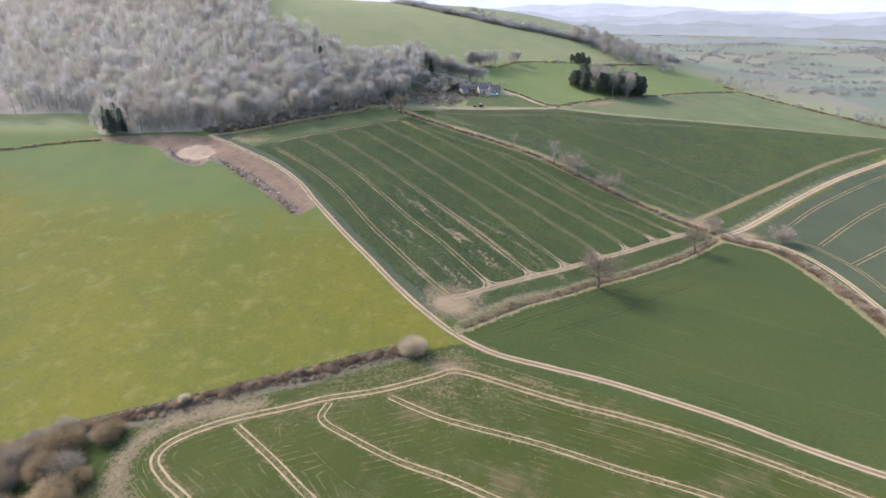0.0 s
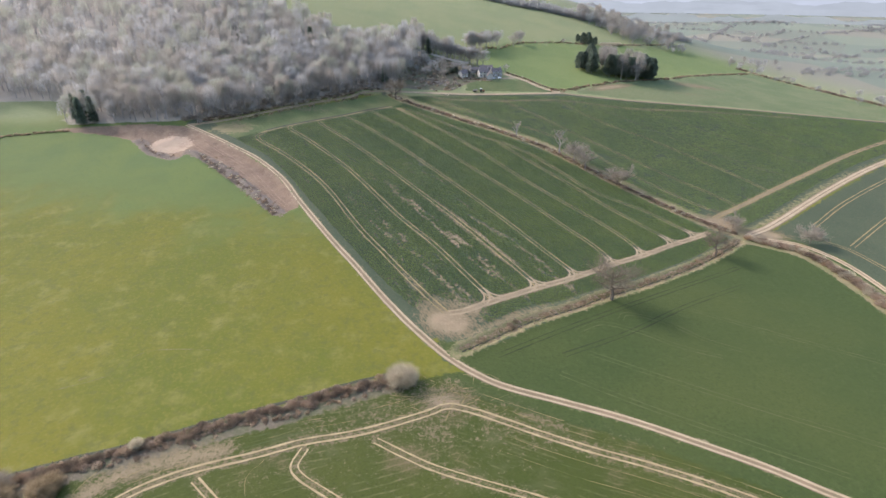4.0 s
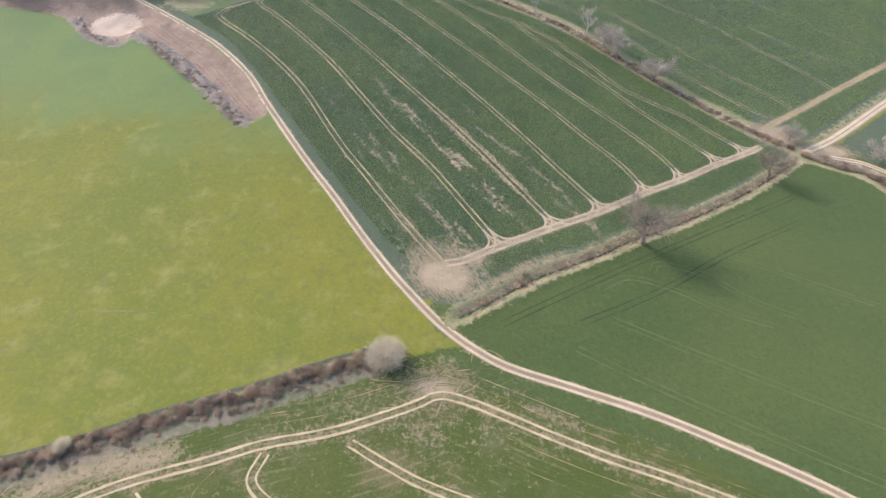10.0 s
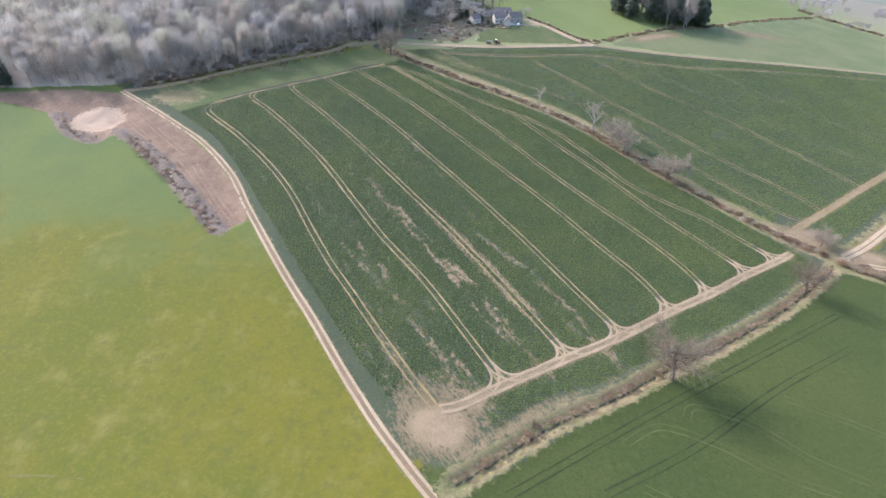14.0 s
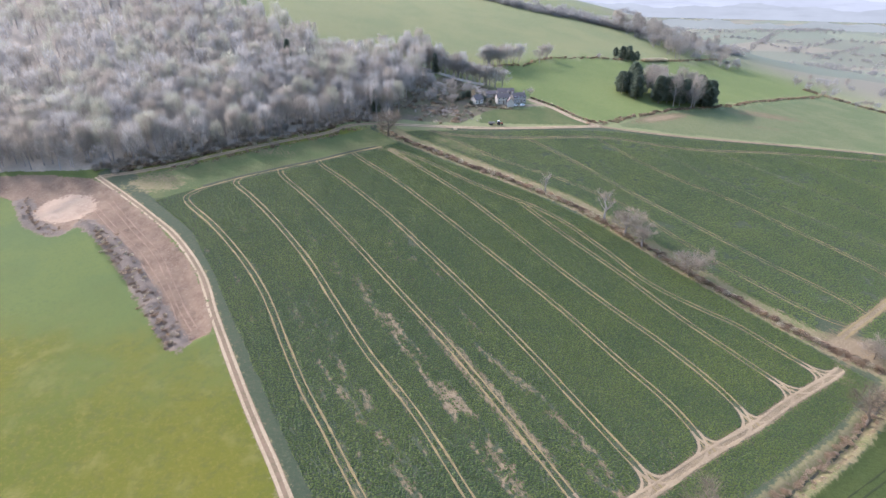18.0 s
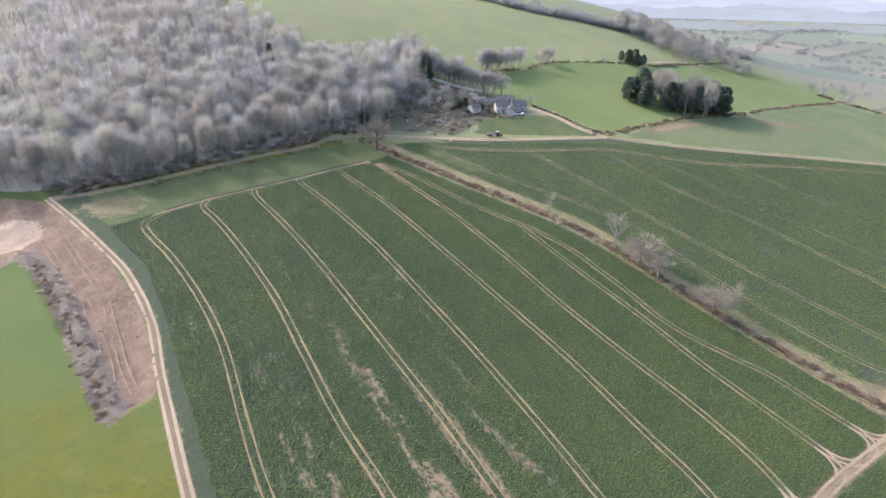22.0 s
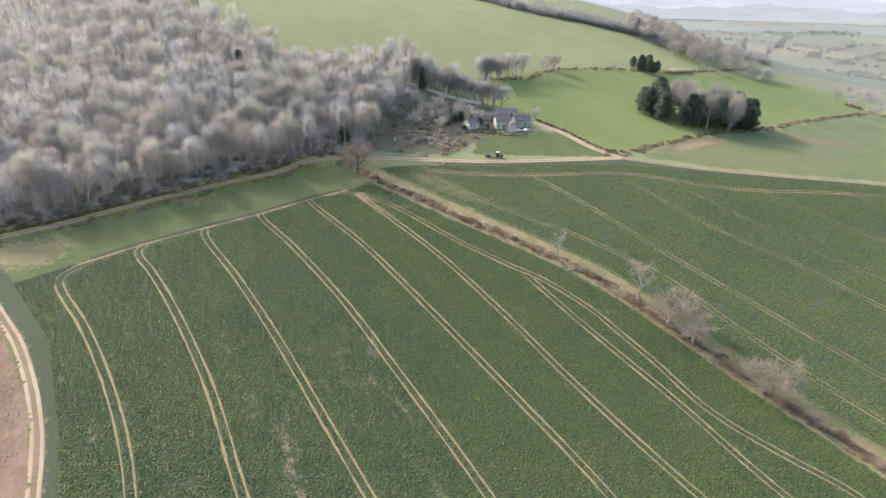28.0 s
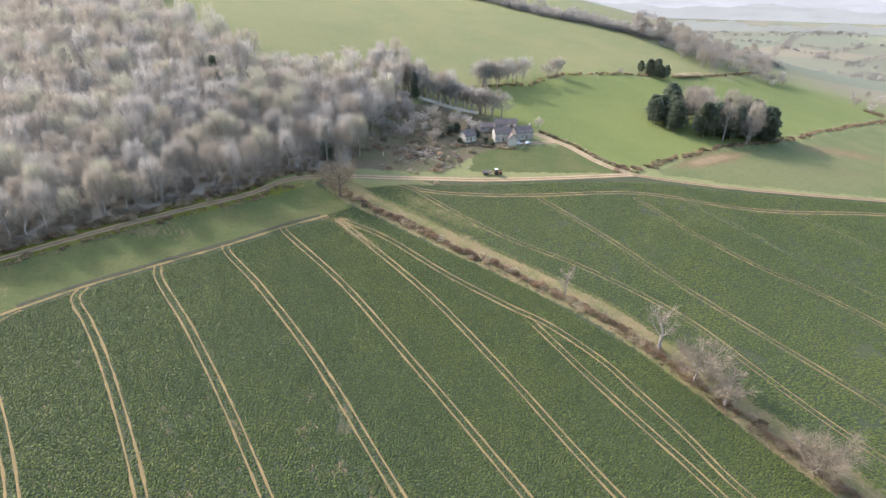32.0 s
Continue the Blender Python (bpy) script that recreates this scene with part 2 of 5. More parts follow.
PRESSED = [[(20, 177), (72, 210), (139, 252)], [(43, 179), (70, 194), (100, 215), (133, 235)]]
SWUNG = [[(51, 193), (59, 198), (65, 198), (75, 194), (86, 187), (99, 182)], [(69, 202), (73, 206), (86, 202), (97, 192), (108, 186)]]

# ---- materials ----
def blank(name, rough=0.9, spec=0.25):
    m = bpy.data.materials.new(name)
    m.use_nodes = True
    b = m.node_tree.nodes["Principled BSDF"]
    b.inputs["Roughness"].default_value = rough
    b.inputs["Specular IOR Level"].default_value = spec
    return m, m.node_tree, b


def place(t):
    return t.nodes.new("ShaderNodeNewGeometry").outputs["Position"]


def noisy(t, vec, scale, detail=4.0, rough=0.6):
    n = t.nodes.new("ShaderNodeTexNoise")
    n.inputs["Scale"].default_value, n.inputs["Detail"].default_value, n.inputs["Roughness"].default_value = scale, detail, rough
    t.links.new(vec, n.inputs["Vector"])
    return n.outputs["Fac"]


def ramp(t, fac, lo, hi):
    r = t.nodes.new("ShaderNodeMapRange")
    r.interpolation_type = "SMOOTHSTEP"
    r.inputs["From Min"].default_value, r.inputs["From Max"].default_value = lo, hi
    t.links.new(fac, r.inputs["Value"])
    return r.outputs["Result"]


def mix(t, fac, a, b):
    n = t.nodes.new("ShaderNodeMix")
    n.data_type = "RGBA"
    for key, v in (("Factor", fac), ("A", a), ("B", b)):
        s = [i for i in n.inputs if i.name == key and (i.type == "VALUE" if key == "Factor" else i.type == "RGBA")][0]
        if isinstance(v, (tuple, list)):
            s.default_value = (*v, 1)
        elif isinstance(v, float):
            s.default_value = v
        else:
            t.links.new(v, s)
    return [o for o in n.outputs if o.type == "RGBA"][0]


def calc(t, op, a, b):
    n = t.nodes.new("ShaderNodeMath")
    n.operation = op
    for s, v in zip(n.inputs, (a, b)):
        if isinstance(v, (int, float)):
            s.default_value = v
        else:
            t.links.new(v, s)
    return n.outputs[0]


def bump(t, b, height, strength, distance):
    n = t.nodes.new("ShaderNodeBump")
    n.inputs["Strength"].default_value, n.inputs["Distance"].default_value = strength, distance
    t.links.new(height, n.inputs["Height"])
    t.links.new(n.outputs[0], b.inputs["Normal"])


def two_tone(t, vec, c1, c2, c3, big, small):
    """Two colours in broad drifts, flecked with a third."""
    base = mix(t, ramp(t, noisy(t, vec, big, 3), 0.35, 0.65), c1, c2)
    return mix(t, calc(t, "MULTIPLY", ramp(t, noisy(t, vec, small, 5, 0.7), 0.45, 0.72), 0.7), base, c3)


def simple(name, c1, c2, c3, big=0.2, small=2.0, rough=0.9, relief_m=0.05, objects=0.0, through_light=0.0):
    m, t, b = blank(name, rough)
    p = place(t)
    col = two_tone(t, p, c1, c2, c3, big, small)
    if objects:
        info = t.nodes.new("ShaderNodeObjectInfo")
        h = t.nodes.new("ShaderNodeHueSaturation")
        t.links.new(col, h.inputs["Color"])
        t.links.new(calc(t, "ADD", calc(t, "MULTIPLY", info.outputs["Random"], objects), 1 - objects / 2), h.inputs["Value"])
        col = h.outputs[0]
    t.links.new(col, b.inputs["Base Color"])
    if relief_m:
        bump(t, b, noisy(t, p, small * 1.5, 4), 0.6, relief_m)
    if through_light:
        tr = t.nodes.new("ShaderNodeBsdfTranslucent")
        ms = t.nodes.new("ShaderNodeMixShader")
        ms.inputs[0].default_value = through_light
        t.links.new(col, tr.inputs[0])
        t.links.new(b.outputs[0], ms.inputs[1])
        t.links.new(tr.outputs[0], ms.inputs[2])
        t.links.new(ms.outputs[0], t.nodes["Material Output"].inputs[0])
    return m


def ground_material():
    m, t, b = blank("land", 0.95, 0.15)
    p = place(t)

    def mask(name):
        a = t.nodes.new("ShaderNodeAttribute")
        a.attribute_name = name
        return a.outputs["Fac"]

    ragged = calc(t, "MULTIPLY", calc(t, "SUBTRACT", noisy(t, p, 0.45, 5, 0.7), 0.5), 1.5)

    def edge(name):
        return ramp(t, calc(t, "ADD", mask(name), ragged), 0.35, 0.65)

    col = two_tone(t, p, (0.130, 0.122, 0.014), (0.094, 0.106, 0.014), (0.165, 0.137, 0.028), 0.016, 0.9)
    col = mix(t, ramp(t, noisy(t, p, 0.11, 3), 0.5, 0.8), col, (0.165, 0.148, 0.036))
    col = mix(t, calc(t, "MULTIPLY", ramp(t, noisy(t, p, 0.35, 5, 0.7), 0.47, 0.68), 0.75), col, (0.092, 0.098, 0.022))
    # greener upper pasture, with cloud shade painted into its darker tone
    lush_cloud_shade = two_tone(t, p, (0.085, 0.115, 0.034), (0.10, 0.126, 0.032), (0.07, 0.098, 0.032), 0.03, 0.9)
    col = mix(t, ramp(t, calc(t, "ADD", mask("lush_cloud_shade"), calc(t, "MULTIPLY", calc(t, "SUBTRACT", noisy(t, p, 0.03, 3), 0.5), 1.2)), 0.2, 0.8), col, lush_cloud_shade)
    # pale winter grass of the hill, greyed further to stand for haze
    upland = two_tone(t, p, (0.195, 0.20, 0.085), (0.165, 0.184, 0.078), (0.225, 0.212, 0.105), 0.02, 0.5)
    col = mix(t, mask("upland"), col, upland)
    meadow = two_tone(t, p, (0.138, 0.168, 0.052), (0.118, 0.150, 0.046), (0.165, 0.176, 0.062), 0.02, 0.5)
    col = mix(t, edge("meadow"), col, meadow)
    # far country: a patchwork of pale fields, plough and woods, haze in their colours
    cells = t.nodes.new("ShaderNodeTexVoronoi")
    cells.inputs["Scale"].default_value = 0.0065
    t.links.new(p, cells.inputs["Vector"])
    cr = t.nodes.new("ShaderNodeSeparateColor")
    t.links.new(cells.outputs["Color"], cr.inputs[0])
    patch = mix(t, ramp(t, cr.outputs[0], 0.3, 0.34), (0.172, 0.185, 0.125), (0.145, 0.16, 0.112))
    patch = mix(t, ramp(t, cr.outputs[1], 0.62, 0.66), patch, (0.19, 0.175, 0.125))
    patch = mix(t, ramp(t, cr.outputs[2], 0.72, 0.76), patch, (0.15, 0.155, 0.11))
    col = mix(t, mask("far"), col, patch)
    rape = two_tone(t, p, (0.060, 0.074, 0.038), (0.050, 0.065, 0.034), (0.10, 0.092, 0.052), 0.03, 1.1)
    ley = two_tone(t, p, (0.108, 0.132, 0.054), (0.142, 0.15, 0.067), (0.088, 0.114, 0.045), 0.03, 0.6)
    col = mix(t, edge("ley"), col, ley)
    col = mix(t, edge("rape"), col, rape)
    balk = two_tone(t, p, (0.078, 0.10, 0.034), (0.105, 0.113, 0.043), (0.058, 0.08, 0.028), 0.06, 0.8)
    col = mix(t, edge("balk"), col, balk)
    cereal = two_tone(t, p, (0.046, 0.060, 0.011), (0.060, 0.069, 0.014), (0.035, 0.048, 0.010), 0.03, 1.6)
    cereal = mix(t, calc(t, "MULTIPLY", ramp(t, noisy(t, p, 0.08, 4), 0.52, 0.75), 0.5), cereal, (0.092, 0.092, 0.036))
    drill = calc(t, "SINE", calc(t, "MULTIPLY", calc(t, "ADD", mask("row"), calc(t, "MULTIPLY", noisy(t, p, 0.15, 3), 1.6)), 2.7), 0)
    drill = calc(t, "MULTIPLY", ramp(t, drill, 0.55, 0.98), ramp(t, noisy(t, p, 0.10, 5, 0.75), 0.47, 0.66))
    cereal = mix(t, calc(t, "MULTIPLY", drill, 0.5), cereal, (0.17, 0.145, 0.065))
    tilth = ramp(t, calc(t, "ADD", noisy(t, p, 0.05, 3), calc(t, "MULTIPLY", noisy(t, p, 1.5, 5, 0.8), 0.5)), 0.78, 0.98)
    cereal = mix(t, calc(t, "MULTIPLY", tilth, 0.55), cereal, (0.135, 0.10, 0.05))
    col = mix(t, edge("cereal"), col, cereal)
    young = two_tone(t, p, (0.044, 0.062, 0.016), (0.058, 0.072, 0.018), (0.032, 0.046, 0.013), 0.014, 1.2)
    young = mix(t, calc(t, "MULTIPLY", ramp(t, noisy(t, p, 0.55, 6, 0.8), 0.48, 0.68), 0.5), young, (0.072, 0.086, 0.026))
    col = mix(t, edge("young"), col, young)
    rough_grass = two_tone(t, p, (0.19, 0.155, 0.075), (0.13, 0.13, 0.05), (0.27, 0.21, 0.125), 0.12, 1.3)
    col = mix(t, edge("rough"), col, rough_grass)
    litter = two_tone(t, p, (0.31, 0.265, 0.20), (0.26, 0.225, 0.165), (0.37, 0.32, 0.25), 0.08, 1.0)
    col = mix(t, edge("litter"), col, litter)
    slope = two_tone(t, p, (0.125, 0.102, 0.066), (0.092, 0.092, 0.045), (0.185, 0.148, 0.10), 0.1, 1.0)
    col = mix(t, edge("slope"), col, slope)
    earth = two_tone(t, p, (0.205, 0.142, 0.088), (0.16, 0.108, 0.068), (0.255, 0.19, 0.125), 0.14, 0.8)
    spoil = two_tone(t, p, (0.175, 0.138, 0.10), (0.135, 0.108, 0.08), (0.23, 0.185, 0.135), 0.2, 0.9)
    col = mix(t, edge("earth"), col, earth)
    col = mix(t, edge("heap"), col, spoil)
    sand = two_tone(t, p, (0.37, 0.272, 0.175), (0.30, 0.215, 0.14), (0.43, 0.335, 0.225), 0.1, 0.8)
    col = mix(t, edge("sand"), col, sand)
    bare = two_tone(t, p, (0.248, 0.185, 0.105), (0.195, 0.146, 0.082), (0.30, 0.23, 0.14), 0.1, 1.4)
    thin = two_tone(t, p, (0.17, 0.13, 0.07), (0.135, 0.107, 0.056), (0.21, 0.165, 0.095), 0.1, 1.4)
    bare = mix(t, ramp(t, mask("bare"), 0.65, 1.0), thin, bare)
    grain = t.nodes.new("ShaderNodeMapping")
    grain.vector_type = "TEXTURE"
    grain.inputs["Rotation"].default_value = (0, 0, radians(123))
    grain.inputs["Scale"].default_value = (2.6, 0.9, 1)
    t.links.new(p, grain.inputs["Vector"])
    along = calc(t, "MULTIPLY", noisy(t, grain.outputs[0], 1.0, 6, 0.8), calc(t, "SUBTRACT", 1.0, mask("cereal")))
    clods = calc(t, "MULTIPLY", noisy(t, p, 0.75, 7, 0.85), mask("cereal"))
    speck = calc(t, "ADD", mask("bare"), calc(t, "MULTIPLY", calc(t, "SUBTRACT", calc(t, "ADD", along, clods), 0.5), 2.6))
    col = mix(t, ramp(t, speck, 0.4, 0.75), col, bare)
    t.links.new(col, b.inputs["Base Color"])
    bump(t, b, calc(t, "ADD", noisy(t, p, 1.6, 5, 0.7), calc(t, "MULTIPLY", noisy(t, p, 0.2, 3), 1.5)), 0.7, 0.25)
    return m


LAND = ground_material()
PALE_SOIL = simple("pale_dry_soil", (0.35, 0.27, 0.16), (0.285, 0.215, 0.125), (0.41, 0.325, 0.205), 0.12, 1.5, 0.95, 0.04)
TRAM_SOIL = simple("tramline_soil", (0.245, 0.18, 0.078), (0.20, 0.15, 0.066), (0.155, 0.134, 0.052), 0.15, 0.9, 0.95, 0.04)
MARK_SOIL = simple("pale_wheel_mark", (0.35, 0.268, 0.14), (0.28, 0.21, 0.108), (0.21, 0.165, 0.075), 0.2, 1.1, 0.95, 0.04)
BROWN_SOIL = simple("brown_track_soil", (0.28, 0.212, 0.12), (0.225, 0.168, 0.095), (0.34, 0.265, 0.16), 0.15, 1.2, 0.95, 0.04)
FAINT_SOIL = simple("faint_wheel_mark", (0.080, 0.088, 0.027), (0.066, 0.077, 0.024), (0.105, 0.102, 0.04), 0.2, 0.8, 0.95, 0.04)
FAINT_GREEN = simple("worn_green_mark", (0.15, 0.15, 0.06), (0.12, 0.13, 0.05), (0.21, 0.185, 0.08), 0.2, 0.8, 0.95, 0.04)
DARK_MARK = simple("pressed_wheel_mark", (0.026, 0.036, 0.010), (0.031, 0.042, 0.012), (0.040, 0.050, 0.015), 0.2, 0.8, 0.95, 0.04)
VERGE_DARK = simple("dark_ground_strip", (0.06, 0.056, 0.036), (0.045, 0.05, 0.028), (0.10, 0.088, 0.06), 0.3, 1.5, 0.95, 0.06)
VERGE = simple("track_verge", (0.205, 0.142, 0.085), (0.16, 0.118, 0.066), (0.125, 0.11, 0.05), 0.1, 0.9, 0.95, 0.05)
RAPE_LEAF = simple("rape_leaf", (0.102, 0.138, 0.032), (0.076, 0.114, 0.033), (0.152, 0.170, 0.040), 0.035, 0.9, 0.7, 0, 0, 0.35)
DUG_MARK = simple("rutted_subsoil", (0.262, 0.178, 0.115), (0.205, 0.135, 0.085), (0.31, 0.225, 0.15), 0.3, 1.5, 0.95, 0.06)
BARK = simple("grey_bark", (0.32, 0.285, 0.25), (0.25, 0.22, 0.195), (0.40, 0.365, 0.33), 0.5, 4.0, 0.95, 0.02, 0.3)
OAK_BARK = simple("brown_oak_bark", (0.17, 0.135, 0.10), (0.125, 0.102, 0.075), (0.23, 0.19, 0.14), 0.5, 4.0, 0.95, 0.03, 0.3)
TWIG = simple("bare_twig", (0.415, 0.40, 0.36), (0.355, 0.34, 0.305), (0.475, 0.455, 0.41), 0.15, 1.0, 0.95, 0, 0.4, 0.5)
OAK_TWIG = simple("brown_oak_twig", (0.225, 0.182, 0.125), (0.18, 0.146, 0.10), (0.28, 0.23, 0.16), 0.2, 1.0, 0.95, 0, 0.3, 0.4)
TAN_TWIG = simple("tan_hedge_twig", (0.345, 0.295, 0.22), (0.285, 0.24, 0.178), (0.41, 0.355, 0.27), 0.2, 1.0, 0.95, 0, 0.3, 0.4)
PALE_TWIG = simple("pale_willow_twig", (0.52, 0.45, 0.31), (0.45, 0.39, 0.265), (0.58, 0.51, 0.37), 0.3, 1.0, 0.9, 0, 0.2, 0.45)
THORN = simple("hawthorn_twig", (0.36, 0.262, 0.165), (0.28, 0.205, 0.13), (0.45, 0.345, 0.23), 0.2, 1.2, 0.95, 0, 0.6, 0.45)
BRAMBLE = simple("brown_bramble_twig", (0.36, 0.278, 0.16), (0.29, 0.22, 0.125), (0.44, 0.355, 0.22), 0.2, 1.0, 0.95, 0, 0.4, 0.5)
DARK_THORN = simple("dark_thorn_twig", (0.205, 0.152, 0.10), (0.16, 0.118, 0.08), (0.27, 0.208, 0.142), 0.2, 1.2, 0.95, 0, 0.5, 0.35)
DEAD_GRASS = simple("dead_grass", (0.38, 0.285, 0.19), (0.29, 0.21, 0.145), (0.46, 0.37, 0.26), 0.15, 1.0, 0.95, 0, 0.4, 0.45)
NEEDLE = simple("dark_evergreen", (0.15, 0.18, 0.125), (0.13, 0.155, 0.11), (0.18, 0.205, 0.14), 0.1, 1.0, 0.8, 0, 0.4, 0.5)
BROWN_TWIG = simple("brown_beech_twig", (0.37, 0.335, 0.275), (0.315, 0.285, 0.235), (0.425, 0.385, 0.32), 0.15, 1.0, 0.95, 0, 0.4, 0.5)
BUDDING = simple("budding_twig", (0.41, 0.405, 0.31), (0.355, 0.35, 0.27), (0.455, 0.445, 0.34), 0.15, 1.0, 0.9, 0, 0.3, 0.5)
SPOIL = simple("dug_earth", (0.245, 0.175, 0.115), (0.19, 0.135, 0.09), (0.33, 0.25, 0.175), 0.15, 0.8, 0.95, 0.1, 0.4)
LIMEWASH = simple("cream_limewash", (0.52, 0.48, 0.40), (0.43, 0.39, 0.32), (0.60, 0.56, 0.48), 0.3, 1.5, 0.9, 0.02)
STONE_WALL = simple("grey_stone", (0.36, 0.33, 0.28), (0.29, 0.265, 0.22), (0.43, 0.40, 0.35), 0.4, 2.5, 0.9, 0.04)
SLATE = simple("weathered_roof_tile", (0.17, 0.14, 0.125), (0.13, 0.11, 0.10), (0.22, 0.185, 0.165), 0.4, 3.0, 0.8, 0.03)
GLASS, _t, _b = blank("dark_window_glass", 0.08, 0.5)
_b.inputs["Base Color"].default_value = (0.03, 0.035, 0.04, 1)
WHITE_PAINT = simple("white_paint", (0.78, 0.78, 0.76), (0.72, 0.72, 0.70), (0.8, 0.8, 0.79), 0.8, 4.0, 0.4, 0)
RUBBER = simple("black_rubber", (0.025, 0.025, 0.025), (0.035, 0.034, 0.032), (0.06, 0.055, 0.05), 0.8, 4.0, 0.85, 0)
RUSTY_RED = simple("faded_red_paint", (0.33, 0.12, 0.06), (0.28, 0.10, 0.055), (0.38, 0.2, 0.12), 0.8, 4.0, 0.6, 0)
LOG = simple("cut_pale_log", (0.40, 0.34, 0.27), (0.31, 0.255, 0.2), (0.5, 0.45, 0.38), 0.6, 2.5, 0.9, 0, 0.5)
POST = simple("weathered_fence_post", (0.20, 0.165, 0.125), (0.15, 0.12, 0.095), (0.26, 0.22, 0.18), 1.0, 5.0, 0.95, 0, 0.3)


# ---- mesh helpers ----
def mesh_from(name, verts, faces, material):
    me = bpy.data.meshes.new(name)
    me.from_pydata([tuple(v) for v in verts], [], faces)
    me.materials.append(material)
    return me


def grid_mesh(name, pts, material, smooth_faces=True):
    """A sheet from an (n, m, 3) array of places."""
    n, m, _ = pts.shape
    me = bpy.data.meshes.new(name)
    i = (np.arange(n - 1)[:, None] * m + np.arange(m - 1)[None, :]).ravel()
    quads = np.c_[i, i + 1, i + m + 1, i + m].astype(np.int32)
    me.vertices.add(n * m)
    me.vertices.foreach_set("co", pts.reshape(-1).astype(np.float32))
    me.loops.add(quads.size)
    me.loops.foreach_set("vertex_index", quads.ravel())
    me.polygons.add(len(quads))
    me.polygons.foreach_set("loop_start", np.arange(0, quads.size, 4, dtype=np.int32))
    me.update(calc_edges=True)
    me.polygons.foreach_set("use_smooth", np.full(len(quads), smooth_faces))
    me.materials.append(material)
    return me


def tri_mesh(name, verts, tris, material):
    me = bpy.data.meshes.new(name)
    tris = np.asarray(tris, np.int32)
    me.vertices.add(len(verts))
    me.vertices.foreach_set("co", np.asarray(verts, np.float32).ravel())
    me.loops.add(tris.size)
    me.loops.foreach_set("vertex_index", tris.ravel())
    me.polygons.add(len(tris))
    me.polygons.foreach_set("loop_start", np.arange(0, tris.size, 3, dtype=np.int32))
    me.update(calc_edges=True)
    me.materials.append(material)
    return me


def part(name, me, parent, label="", at=(0, 0, 0), spin=0.0, size=1.0):
    """A mesh as one object under a thing or under a part."""
    ob = new(name, me)
    ob.parent = parent
    ob.location = at
    ob.rotation_euler = (0, 0, spin)
    ob.scale = (size, size, size) if isinstance(size, (int, float)) else size
    return tagged(ob, label) if label else ob


def thing(name, label, category, at=(0, 0, 0), spin=0.0, group="", kind=""):
    ob = new(name)
    ob.location, ob.rotation_euler = at, (0, 0, spin)
    return tagged(ob, label, category, group, kind)


def on_land(x, y, dz=0.0):
    return (float(x), float(y), float(relief(x, y)) + dz)


# ---- the ground: one sheet, fine under the flight and coarse to the horizon ----
def axis(lo, hi, step, far_lo, far_hi):
    mid = list(np.arange(lo, hi + 0.01, step))
    up, d = [], step
    v = hi
    while v < far_hi:
        d = min(d * 1.12, 90)
        v += d
        up.append(v)
    down, d, v = [], step, lo
    while v > far_lo:
        d = min(d * 1.12, 90)
        v -= d
        down.append(v)
    return np.array(down[::-1] + mid + up)


def worn_rape(x, y):
    """How bare the rape has been left, 0 to 1, in streaks along the drilling between the tramlines."""
    u, v = -0.55 * x + 0.83 * y, 0.83 * x + 0.55 * y
    c, b, a, d, e = [line_distance(curve(q)[::4], x, y) for q in TRAMLINES[:5]]
    long = smooth(0.36, 0.54, fnoise(u / 24, v / 2.6, 77))
    short = smooth(0.34, 0.56, fnoise(u / 7, v / 1.7, 78))
    p = 1.0 * np.exp(-((a - 1.8) / 1.8) ** 2) * smooth(320, 265, y) * (0.45 + 0.55 * long)
    p = np.maximum(p, 1.0 * long * (0.3 + 0.7 * short) * (a < 15) * (b < 15) * smooth(345, 285, y))
    p = np.maximum(p, 0.92 * long * (0.3 + 0.7 * short) * (b < 15) * (c < 15) * smooth(325, 255, y))
    p = np.maximum(p, 0.9 * long * short * (a < 15) * (d < 15) * smooth(330, 270, y))
    p = np.maximum(p, 0.58 * long * short * (d < 14) * (e < 13) * smooth(330, 270, y))
    p = np.maximum(p, 0.7 * smooth(0.52, 0.72, fnoise(u / 9, v / 2.6, 63)) * short * smooth(30, -5, x) * smooth(375, 340, y))
    p = np.maximum(p, 0.75 * np.exp(-(c / 4) ** 2) * smooth(262, 205, y))
    return p


